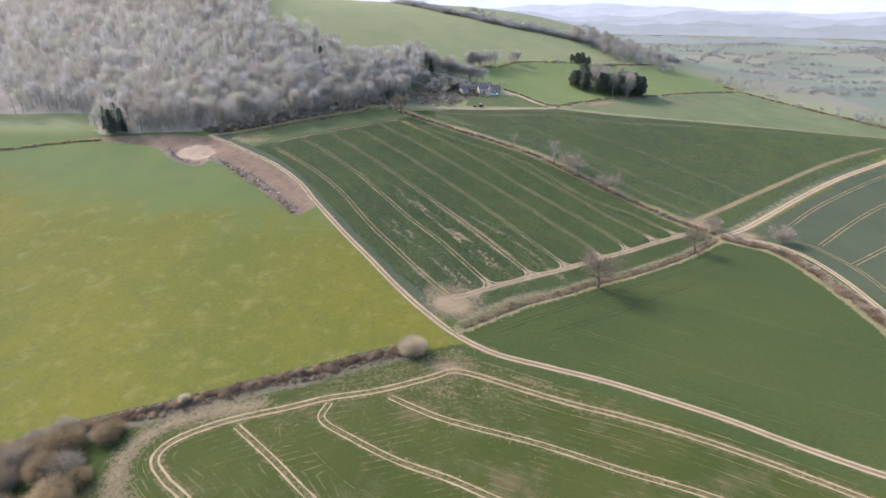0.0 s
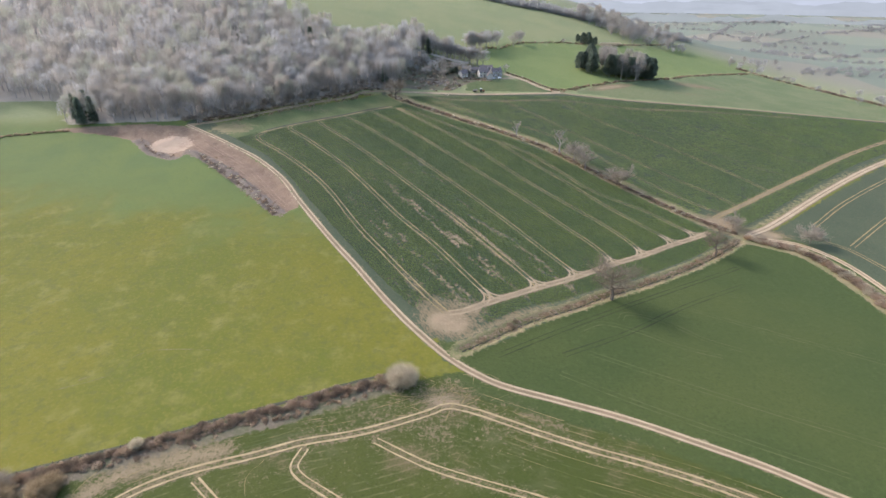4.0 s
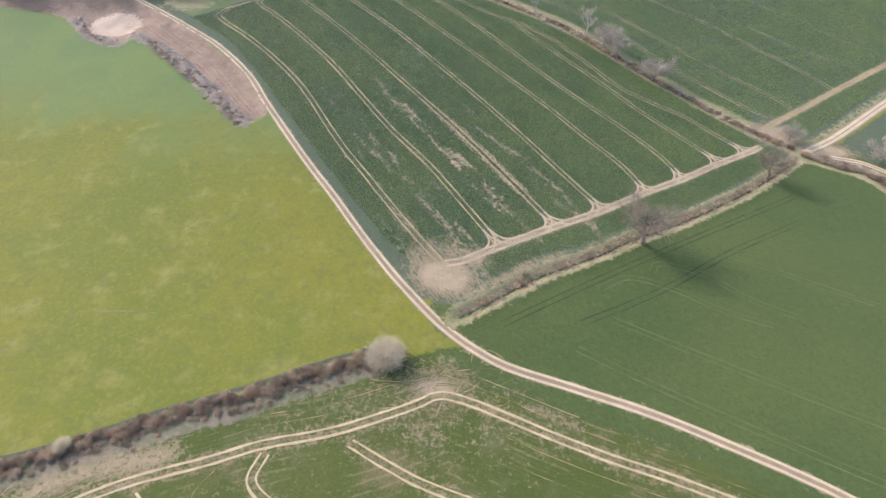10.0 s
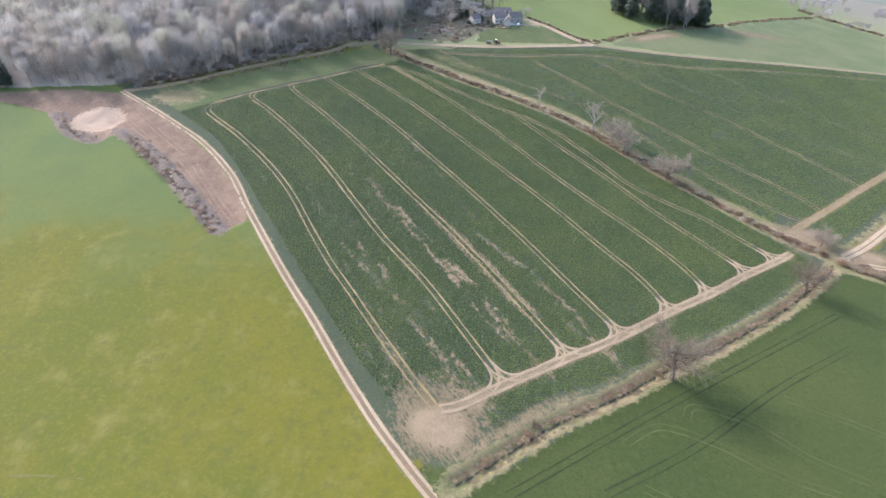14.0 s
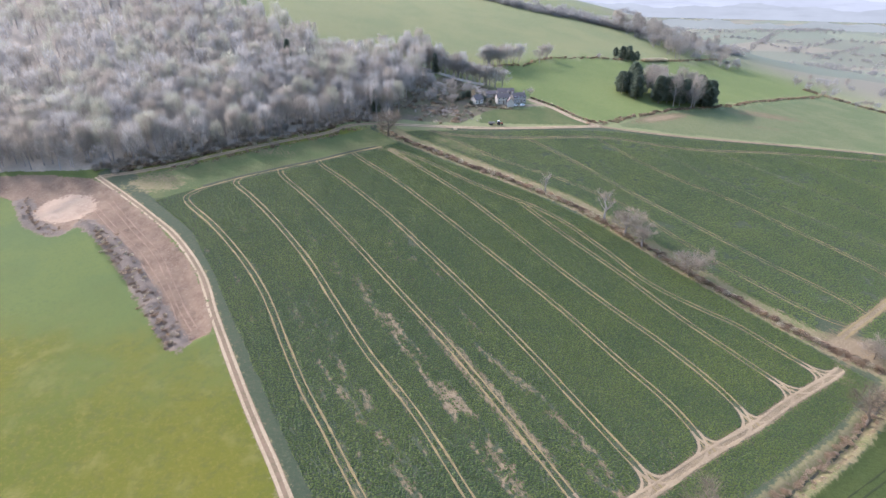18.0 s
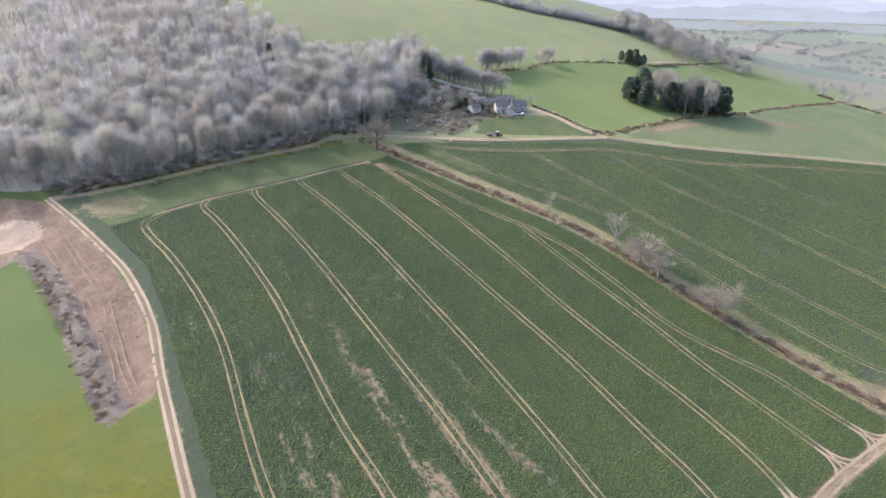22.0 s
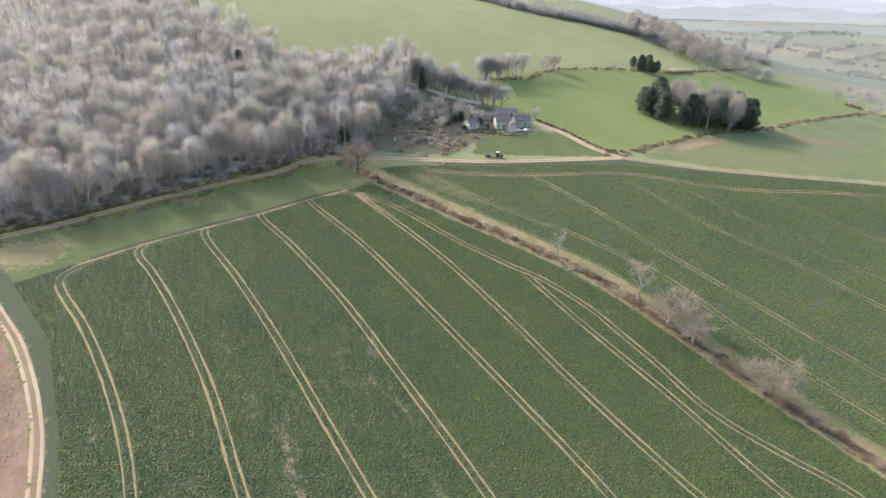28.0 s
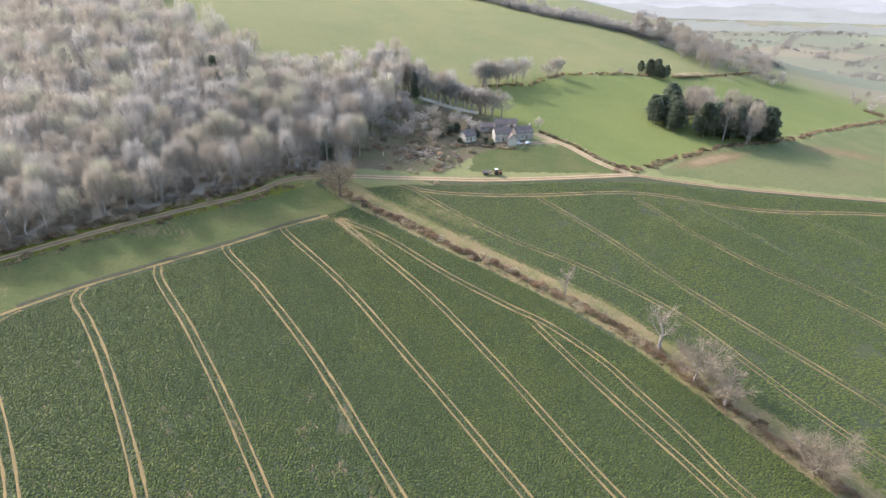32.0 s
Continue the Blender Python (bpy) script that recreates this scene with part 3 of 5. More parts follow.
def build_ground():
    xs, ys = axis(-200, 240, 1.5, -4700, 4700), axis(85, 500, 1.5, -900, 4800)
    X, Y = np.meshgrid(xs, ys)
    Z = relief(X, Y)
    near_track = np.minimum(line_distance(TRACK[::3], X, Y), line_distance(WOOD_TRACK[::3], X, Y))
    ditch = line_distance(DITCH[::4], X, Y)
    hedges = np.minimum(line_distance(shifted(HEDGE_MID, 2.2)[::4], X, Y) - 0.5, line_distance(shifted(HEDGE_WEST, -1.5)[::4], X, Y) + 3.2)
    hedges = np.minimum(hedges, line_distance(HEDGE_EAST[::4], X, Y))
    east = line_distance(EAST_TRACK[::4], X, Y)
    head = np.minimum(line_distance(HEADLAND[::4], X, Y), line_distance(EAST_HEAD[::4], X, Y))
    near_head = line_distance(NEAR_HEAD[::4], X, Y)
    Z = Z - 0.9 * np.exp(-(ditch / 1.3) ** 2) + 0.5 * np.exp(-((ditch - 3.2) / 1.2) ** 2)
    earth = inside(EARTH, X, Y)
    Z = Z + np.where(earth, 1.1 * (fnoise(X / 6, Y / 6, 3) - 0.5) + 1.0 * (fnoise(X / 3, Y / 3, 9) - 0.5), 0)
    heap = line_distance(SPOIL_RIDGE[::3], X, Y)
    rim = line_distance(PIT_RIM[::3], X, Y)
    roads = np.minimum.reduce([line_distance(q[::3], X, Y) for q in PIT_ROADS])
    strip_north = (Y - X > 470.5) & (Y - X < 540) & inside(RAPE, X, Y)
    Z = Z - 1.3 * smooth(0.0, 3.0, line_distance(TRACK[::3], X, Y) - 2.2) * earth * smooth(362, 350, Y) + 1.1 * np.exp(-(rim / 2.4) ** 2)
    Z = Z + 1.9 * np.exp(-(heap / 2.3) ** 2) * (0.7 + 0.6 * fnoise(X / 4, Y / 4, 6)) + 0.4 * np.exp(-(heap / 3.5) ** 2) * (fnoise(X / 1.7, Y / 1.7, 7) - 0.5)
    Z = Z - 1.6 * np.exp(-(((X + 152) / 9) ** 2 + ((Y - 341) / 9) ** 2) ** 2)
    wood = inside(WOOD, X, Y)
    r = np.hypot(X, (Y - 430) * 0.9)
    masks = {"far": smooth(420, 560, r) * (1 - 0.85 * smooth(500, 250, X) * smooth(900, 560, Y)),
             "upland": np.maximum(smooth(452, 470, Y - 0.12 * X), smooth(-225, -250, X) * smooth(360, 380, Y)),
             "lush_cloud_shade": smooth(-0.7, 0.75, (Y - 235 + 0.25 * X) / 90) * smooth(420, 330, Y) * smooth(-20, -60, X),
             "rape": (inside(RAPE, X, Y) | inside(FAR_EAST, X, Y) | inside(RAPE_EAST, X, Y) | ((near_track < 9) & (line_distance(shifted(TRACK, -6)[::3], X, Y) < 6.5) & (Y > 185)) | (ditch < 8) | (line_distance(HEDGE_MID[::4], X, Y) < 9) | ((line_distance(LANE[::4], X, Y) < 12) & (line_distance(shifted(LANE, -7)[::4], X, Y) < 8)) | ((Y > 470) & (line_distance(shifted(WOOD_TRACK, -6)[::4], X, Y) < 5) & (X > -5))) * (~strip_north) * 1.0,
             "cereal": inside(CEREAL, X, Y) * 1.0,
             "young": ((inside(CEREAL_EAST, X, Y) | ((near_track < 8) & (Y < 184) & (X > -2) & ((Y < 168) | (line_distance(shifted(TRACK, -4)[::3], X, Y) < 4.5))) | (line_distance(SOUTH_TRACK[::4], X, Y) < 14) | (line_distance(HEDGE_EAST[::4], X, Y) < 8)) & ~inside(FAR_EAST, X, Y)) * 1.0,
             "ley": inside(LEY, X, Y) * 1.0,
             "balk": np.maximum(strip_north * 1.0, inside([(20, 484), (98, 498), (70, 526), (52, 518), (22, 510)], X, Y) * 0.95),
             "meadow": inside(MEADOW, X, Y) * 1.0,
             "row": line_distance(NEAR_HEAD[::2], X, Y),
             "litter": wood * 1.0,
             "slope": np.maximum(inside(CLEARING, X, Y) * 1.0, 0.9 * smooth(4.6, 2.6, line_distance(shifted(HEDGE_WEST, -2.6)[::3], X, Y))),
             "earth": np.maximum.reduce([earth * 1.0, smooth(4.5, 2.8, heap), smooth(4.5, 2.8, rim)]),
             "heap": np.maximum.reduce([smooth(4.6, 2.6, heap), smooth(4.6, 2.6, rim)]),
             "sand": np.maximum(1.15 * np.exp(-(((X + 157) / 12.5) ** 2 + ((Y - 341) / 11.5) ** 2) ** 2), 0.3 * smooth(2.4, 0.8, roads)),
             "rough": np.maximum.reduce([0.7 * smooth(2.4, 1.5, near_track), smooth(4.6, 2.6, ditch), 1.1 * smooth(8.0, 4.0, hedges), 0.55 * smooth(6, 3.2, line_distance(shifted(EAST_TRACK, 2.5)[::4], X, Y)), 0.3 * inside(CLEARING, X, Y), 0.85 * np.exp(-(((X - 150) / 30) ** 2 + ((Y - 528 - 0.6 * (X - 150)) / 9) ** 2)), 0.7 * np.exp(-(((X - 245) / 34) ** 2 + ((Y - 566) / 10) ** 2)), 1.1 * np.exp(-(((X + 128) / 13) ** 2 + ((Y - 363) / 9) ** 2)),
                                         0.8 * np.exp(-(((X - 6) / 22) ** 2 + ((Y - 447 + 0.6 * (X - 6)) / 7) ** 2))])}
    bare = np.maximum.reduce([
        1.2 * np.exp(-(((X - 4) / 12) ** 2 + ((Y - 194) / 10) ** 2)), 0.75 * np.exp(-(((X - 2) / 20) ** 2 + ((Y - 199) / 15) ** 2)) * inside(RAPE, X, Y),      # trampled corner by the bend
        0.72 * smooth(11, 5, ditch) * smooth(70, 25, X) * inside(RAPE, X, Y), 0.4 * smooth(9, 5, ditch) * inside(RAPE, X, Y),
        0.88 * np.minimum(worn_rape(X, Y), 1.1) * inside(RAPE, X, Y) * (Y - X < 468),
        1.1 * np.exp(-(((X - 2) / 9) ** 2 + ((Y - 156) / 4) ** 2)), 0.75 * np.exp(-(((X - 2) / 15) ** 2 + ((Y - 158) / 6) ** 2)), 0.68 * np.exp(-(((X - 30) / 13) ** 2 + ((Y - 150 + 0.4 * (X - 30)) / 3) ** 2)),
        0.78 * np.exp(-(line_distance(curve([(-58, 137), (-74, 133), (-86, 126), (-90, 116), (-87, 106), (-79, 96)])[::2], X, Y) / 5.5) ** 2), 0.9 * np.exp(-(((X + 33) / 7) ** 2 + ((Y - 431) / 4) ** 2)),
        0.5 * np.exp(-((line_distance(WOOD_TRACK[20:110:4], X, Y) - 5) / 3) ** 2) * smooth(0.45, 0.6, fnoise(X / 9, Y / 9, 31)) * (~wood),
        0.55 * smooth(5, 2, head), 0.9 * smooth(2.8, 1.4, head), 1.0 * np.exp(-((line_distance(curve(TRAMLINES[5])[::4], X, Y) - 1) / 2.2) ** 2) * smooth(402, 424, Y) * inside(RAPE, X, Y), 0.6 * smooth(4.2, 1.2, near_head),
        0.56 * smooth(3.8, 1.0, np.minimum.reduce([line_distance(curve(q)[::4], X, Y) for q in NEAR_LINES])),
        1.3 * np.exp(-(((X - 153) / 13) ** 2 + ((Y - 300) / 11) ** 2)),
        1.2 * np.exp(-(((X - 171) / 14) ** 2 + ((Y - 289) / 8) ** 2)), 0.75 * np.exp(-(((X - 139) / 7) ** 2 + ((Y - 284) / 6) ** 2)),
        0.5 * np.exp(-(((X - 8) / 60) ** 2 + ((Y - 470) / 6) ** 2)),
        0.55 * np.exp(-(((X + 92) / 25) ** 2 + ((Y - 408) / 8) ** 2)),
        1.1 * np.exp(-(((X - 152) / 30) ** 2 + ((Y - 528 - 0.6 * (X - 152)) / 7) ** 2)), 0.95 * np.exp(-(((X - 245) / 36) ** 2 + ((Y - 566) / 9) ** 2)), 0.7 * np.exp(-(((X - 225) / 40) ** 2 + ((Y - 532) / 4) ** 2)), 0.55 * np.exp(-(((X + 128) / 14) ** 2 + ((Y - 368) / 8) ** 2)),
        0.34 * inside(CEREAL, X, Y) * smooth(100, 140, Y) * smooth(110, 0, np.abs(X)) + 0.16 * inside(CEREAL, X, Y) * smooth(0.45, 0.65, fnoise(X / 16, Y / 8, 71))])
    masks["bare"] = bare
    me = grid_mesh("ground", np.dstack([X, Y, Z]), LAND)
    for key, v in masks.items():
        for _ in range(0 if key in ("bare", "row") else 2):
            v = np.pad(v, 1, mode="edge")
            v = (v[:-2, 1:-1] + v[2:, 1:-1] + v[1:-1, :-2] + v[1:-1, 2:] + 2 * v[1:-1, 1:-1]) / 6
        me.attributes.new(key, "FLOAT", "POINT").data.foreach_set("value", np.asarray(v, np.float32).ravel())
    return tagged(new("ground", me), "rolling farmland of green crops, yellowish pasture and bare soil", "ground", kind="structure")


build_ground()


# ---- tracks and wheel marks ----
def strip(line, width, material, lift, name, rag=0.15, seed=0, crown=0.0, gaps=0.0):
    n = normals2(line)
    k = np.arange(len(line))
    rows = []
    w = width * (1 - gaps * smooth(0.35, 0.62, fnoise(k * 0.16 + seed * 5.1, k * 0 + seed * 1.7, 2)))
    for f in (-1.0, -0.5, 0.0, 0.5, 1.0):
        wob = rag * (fnoise(k * 0.22 + seed * 17.3, k * 0 + f * 3.1, seed) - 0.5) * 2 if abs(f) == 1 else 0 * k
        q = line + n * (f * w / 2 + np.sign(f) * wob * w / width)[:, None]
        rows.append(np.c_[q, relief(q[:, 0], q[:, 1]) + lift + crown * (1 - f * f) - (0.02 if abs(f) == 1 else 0)])
    return grid_mesh(name, np.stack(rows, axis=1), material)


def wheel_pair(line, name, label, width, gauge, material, lift=0.06, rag=0.16, group="", seed=0, gaps=0.35):
    ob = thing(name, label, "track", group=group, kind="structure")
    for i, s in enumerate((-1, 1)):
        part("wheel_rut", strip(shifted(line, s * gauge / 2), width, material, lift, "wheel_rut", rag, seed * 2 + i, 0.0, gaps), ob)
    return ob


def farm_track(line, name, label, width, seed, rut=1.15, soil=None):
    ob = thing(name, label, "track", kind="structure")
    part("verge_bed", strip(line, width, VERGE, 0.05, "verge_bed", 0.18, seed, 0.05), ob, "worn grassy middle and edges")
    for i, s in enumerate((-1, 1)):
        part("wheel_rut", strip(shifted(line, s * 0.95), rut, soil or PALE_SOIL, 0.11, "wheel_rut", 0.14, seed + 5 + i), ob, "pale dusty wheel rut")
    return ob


farm_track(TRACK, "farm_track", "pale dusty two-rut farm track between the fields", 3.0, 1, 0.82)
wood_bend = int(np.argmin(np.hypot(*(WOOD_TRACK - np.array([-42, 463])).T)))
farm_track(WOOD_TRACK[:wood_bend + 1], "wood_track", "earth track along the foot of the bare wood", 2.9, 11, 0.85, BROWN_SOIL)
farm_track(WOOD_TRACK[wood_bend:], "paddock_lane", "pale ochre lane below the cottage paddock", 3.8, 15, 1.3)
farm_track(LANE, "farm_lane", "pale stony lane between green fields", 2.8, 21, 0.8, BROWN_SOIL)
farm_track(DRIVE, "cottage_drive", "pale gravel drive to the cottages", 4.4, 31, 1.9)
farm_track(YARD, "cottage_yard", "pale gravel yard in front of the cottages", 3.6, 41, 1.5)
farm_track(EAST_TRACK, "east_track", "wide pale dirt track beside a crop field", 5.0, 51, 1.7)
farm_track(SOUTH_TRACK, "south_track", "pale dirt track behind a bare hedge", 3.6, 61)
for k, pts in enumerate(TRAMLINES):
    wheel_pair(curve(pts, 0.9), "tramline", "pair of dry wheel marks through oilseed rape", 0.68, 2.1, TRAM_SOIL, gaps=0.45, seed=k, group="tramlines in the rape")
wheel_pair(HEADLAND, "headland_tramline", "broad dry wheel marks along the field end", 1.1, 2.2, BROWN_SOIL, 0.09, 0.3, seed=31)


def swing(tram, head, toward, reach=8.0):
    """The curved wheel marks where a tramline swings into the headland."""
    a = curve(tram, 0.5)
    p = a[int(reach / 0.5)]
    d = np.hypot(*(head - a[0]).T)
    i = int(np.clip(np.argmin(d) + toward * reach, 0, len(head) - 1))
    c, q = head[int(np.argmin(d))], head[i]
    t = np.linspace(0, 1, 22)[:, None]
    return (1 - t) ** 2 * p + 2 * t * (1 - t) * c + t ** 2 * q


for k, pts in enumerate(TRAMLINES[1:], 1):
    for toward in (-1, 1):
        wheel_pair(swing(pts, HEADLAND, toward), "turning_mark", "curved wheel marks into the field end", 0.8, 2.0, BROWN_SOIL, 0.075, 0.2, seed=110 + 2 * k + toward, group="turning marks of the rape", gaps=0.1)
tagged(new("headland_tramline", strip(HEADLAND_NORTH, 1.1, TRAM_SOIL, 0.09, "headland_tramline", 0.3, 32, 0.0, 0.7)), "single dry ochre wheel mark along the upper field edge", "track", kind="structure")
for k, pts in enumerate(EAST_LINES):
    wheel_pair(curve(pts, 1.2), "tramline", "pair of dry wheel marks through a green crop", 0.55, 2.1, TRAM_SOIL if k < 3 else FAINT_GREEN, gaps=0.5 if k < 3 else 0.8, seed=40 + k, group="tramlines in the east field")
wheel_pair(EAST_HEAD, "headland_tramline", "dry wheel marks along the east field end", 1.0, 2.2, TRAM_SOIL, 0.09, 0.3, seed=51)
wheel_pair(EAST_NORTH, "headland_tramline", "dry wheel marks along the lane side of the field", 0.7, 2.1, TRAM_SOIL, 0.09, 0.3, seed=52)
wheel_pair(curve(NEAR_HEAD[::3], 0.5), "headland_tramline", "broad pale wheel marks curving round young cereal", 0.72, 2.0, MARK_SOIL, 0.09, 0.14, seed=53, gaps=0.25)
for k, pts in enumerate(NEAR_LINES):
    wheel_pair(curve(pts, 0.5), "tramline", "pale wheel marks through young cereal", 0.6, 1.9, MARK_SOIL, rag=0.14, gaps=0.35, seed=60 + k, group="tramlines in the cereal")
for k, pts in enumerate([[(203, 300), (243, 333), (310, 379), (380, 425)], [(210, 278), (249, 309), (289, 337), (350, 375)], [(213, 255), (262, 286), (320, 320)],
                         [(199, 283), (207, 273), (211, 248), (209, 227), (203, 190)]]):
    wheel_pair(curve(pts), "tramline", "pale wheel marks through the east crop", 0.7, 2.1, TRAM_SOIL, seed=70 + k, group="tramlines beyond the track")
for k, pts in enumerate(PRESSED):
    wheel_pair(curve(pts), "tramline", "dark pressed wheel marks through young cereal", 0.5, 1.9, DARK_MARK, gaps=0.5, seed=80 + k, group="pressed wheel marks")
for k, pts in enumerate([[(40, 170), (70, 153), (110, 132)], [(52, 181), (97, 158), (140, 136)], [(100, 212), (130, 196), (172, 172)]] + SWUNG):
    wheel_pair(curve(pts), "tramline", "faint wheel marks through young cereal", 0.4, 1.9, FAINT_SOIL, gaps=0.6, seed=84 + k, group="faint wheel marks")

# scuffed turning marks where the drill and sprayer swung round
rng = random.Random(77)
scuffs = [shifted(NEAR_HEAD[70:165], d) for d in (3.4, 4.6, 6.3, 7.4)] + [shifted(NEAR_HEAD[150:250], d) for d in (-3.2, -5.0, -8.0, -10.5, 3.0, 4.2)]
scuffs += [shifted(NEAR_HEAD[90:150], -4.5), shifted(NEAR_HEAD[20:60], 3.0), shifted(NEAR_HEAD[15:55], 4.4), shifted(NEAR_HEAD[18:50], 6.0)]
for k in range(44):
    x, y, a = rng.gauss(2, 8), rng.gauss(159, 3.2), rng.uniform(-0.5, 0.9) + (1.6 if k % 4 == 0 else 0)
    ln, bend = rng.uniform(3, 9), rng.uniform(-4, 4)
    c, d = math.cos(a), math.sin(a)
    scuffs.append(curve([(x - c * ln, y - d * ln), (x - d * bend, y + c * bend), (x + c * ln, y + d * ln)], 0.6))
for pts in ([(-52, 133), (-53, 128), (-50, 122), (-46, 121)], [(-46, 134), (-49, 129), (-48, 124)], [(-60, 118), (-40, 125), (-22, 130)], [(-66, 113), (-44, 121)], [(-30, 135), (-14, 126), (2, 117)],
            [(-88, 132), (-91, 124), (-90, 115), (-86, 106)], [(-92, 128), (-95, 119), (-92, 108)], [(-86, 131), (-84, 122), (-80, 116)], [(-42, 124), (-30, 112), (-18, 104)], [(-40, 122), (-28, 110), (-16, 102)]):
    scuffs.append(curve(pts, 0.6))
for k, line in enumerate(scuffs):
    tagged(new("scuff_mark", strip(line, rng.uniform(0.1, 0.22), TRAM_SOIL if k % 2 else FAINT_SOIL, 0.07 + 0.002 * (k % 9), "scuff_mark", 0.12, 100 + k, 0.0, 0.97)),
           "thin pale scuff of bare soil in young cereal", "track", "turning marks", "structure")
WORN_TURF = simple("worn_turf", (0.13, 0.115, 0.035), (0.10, 0.098, 0.026), (0.165, 0.14, 0.06), 0.15, 1.0, 0.95, 0.03)
for k, pts in enumerate([[(-113, 164), (-105, 169), (-98, 176), (-88, 177.5), (-76, 177)], [(-118, 160), (-110, 163), (-104, 166)]]):
    tagged(new("pasture_path", strip(curve(pts, 0.6), 0.55, WORN_TURF, 0.05, "pasture_path", 0.25, 310 + k, 0.0, 0.8)), "faint worn animal path across the pasture", "path", kind="structure")
for k, line in enumerate(PIT_ROADS):
    wheel_pair(line, "digger_tracks", "pale digger wheel marks along the dug bank", 0.5, 1.9, DUG_MARK, 0.16 - 1.0, 0.25, "digger tracks", 320 + k, 0.5)
furrow = HEADLAND_NORTH[4:-2]
tagged(new("field_furrow", strip(shifted(furrow, 1.6), 1.5, VERGE_DARK, 0.08, "field_furrow", 0.3, 300)), "flat dark strip for the furrow along the upper field edge", "furrow", kind="structure")

# ---- distance: pale glowing hills and sky behind the land, haze painted in ----
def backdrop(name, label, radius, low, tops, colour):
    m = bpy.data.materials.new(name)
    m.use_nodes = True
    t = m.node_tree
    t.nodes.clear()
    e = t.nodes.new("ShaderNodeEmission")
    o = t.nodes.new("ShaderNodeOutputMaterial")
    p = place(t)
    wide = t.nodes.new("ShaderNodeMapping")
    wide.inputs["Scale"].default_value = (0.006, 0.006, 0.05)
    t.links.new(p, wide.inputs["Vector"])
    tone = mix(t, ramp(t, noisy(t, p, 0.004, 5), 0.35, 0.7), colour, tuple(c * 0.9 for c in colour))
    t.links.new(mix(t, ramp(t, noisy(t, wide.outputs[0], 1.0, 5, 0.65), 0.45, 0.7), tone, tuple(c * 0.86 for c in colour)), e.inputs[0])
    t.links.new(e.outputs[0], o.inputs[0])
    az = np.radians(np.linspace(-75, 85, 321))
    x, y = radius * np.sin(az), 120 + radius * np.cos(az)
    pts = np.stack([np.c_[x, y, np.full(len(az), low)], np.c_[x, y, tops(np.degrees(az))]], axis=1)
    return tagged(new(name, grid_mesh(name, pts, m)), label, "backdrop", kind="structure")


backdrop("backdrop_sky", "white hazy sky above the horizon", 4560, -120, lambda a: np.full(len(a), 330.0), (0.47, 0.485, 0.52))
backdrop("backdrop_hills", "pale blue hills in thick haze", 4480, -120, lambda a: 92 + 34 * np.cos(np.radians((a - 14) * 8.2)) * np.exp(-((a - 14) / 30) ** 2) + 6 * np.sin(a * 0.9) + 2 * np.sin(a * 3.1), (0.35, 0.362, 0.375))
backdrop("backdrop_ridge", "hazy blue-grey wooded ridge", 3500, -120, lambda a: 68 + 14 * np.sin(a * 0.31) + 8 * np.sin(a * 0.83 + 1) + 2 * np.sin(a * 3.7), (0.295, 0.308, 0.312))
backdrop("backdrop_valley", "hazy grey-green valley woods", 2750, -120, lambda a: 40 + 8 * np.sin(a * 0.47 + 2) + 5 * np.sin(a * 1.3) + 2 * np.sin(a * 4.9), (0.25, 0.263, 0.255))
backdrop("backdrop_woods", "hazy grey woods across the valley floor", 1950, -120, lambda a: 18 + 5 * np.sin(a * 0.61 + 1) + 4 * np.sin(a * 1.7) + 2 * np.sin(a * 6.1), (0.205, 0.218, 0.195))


# ---- trees and shrubs ----
def rod(verts, faces, a, b, ra, rb, sides=4):
    a, b = Vector(a), Vector(b)
    d = (b - a).normalized()
    u = d.orthogonal().normalized()
    v = d.cross(u)
    k = len(verts)
    for c, r in ((a, ra), (b, rb)):
        for i in range(sides):
            w = 2 * math.pi * i / sides
            verts.append(c + (u * math.cos(w) + v * math.sin(w)) * r)
    for i in range(sides):
        j = (i + 1) % sides
        faces.append((k + i, k + j, k + sides + j, k + sides + i))


def sliver(verts, faces, a, b, w, rng):
    a, b = Vector(a), Vector(b)
    side = (b - a).cross(Vector((rng.uniform(-1, 1), rng.uniform(-1, 1), rng.uniform(-1, 1))))
    if side.length < 1e-6:
        return
    side = side.normalized() * w
    k = len(verts)
    verts += [a - side, a + side, b]
    faces.append((k, k + 1, k + 2))


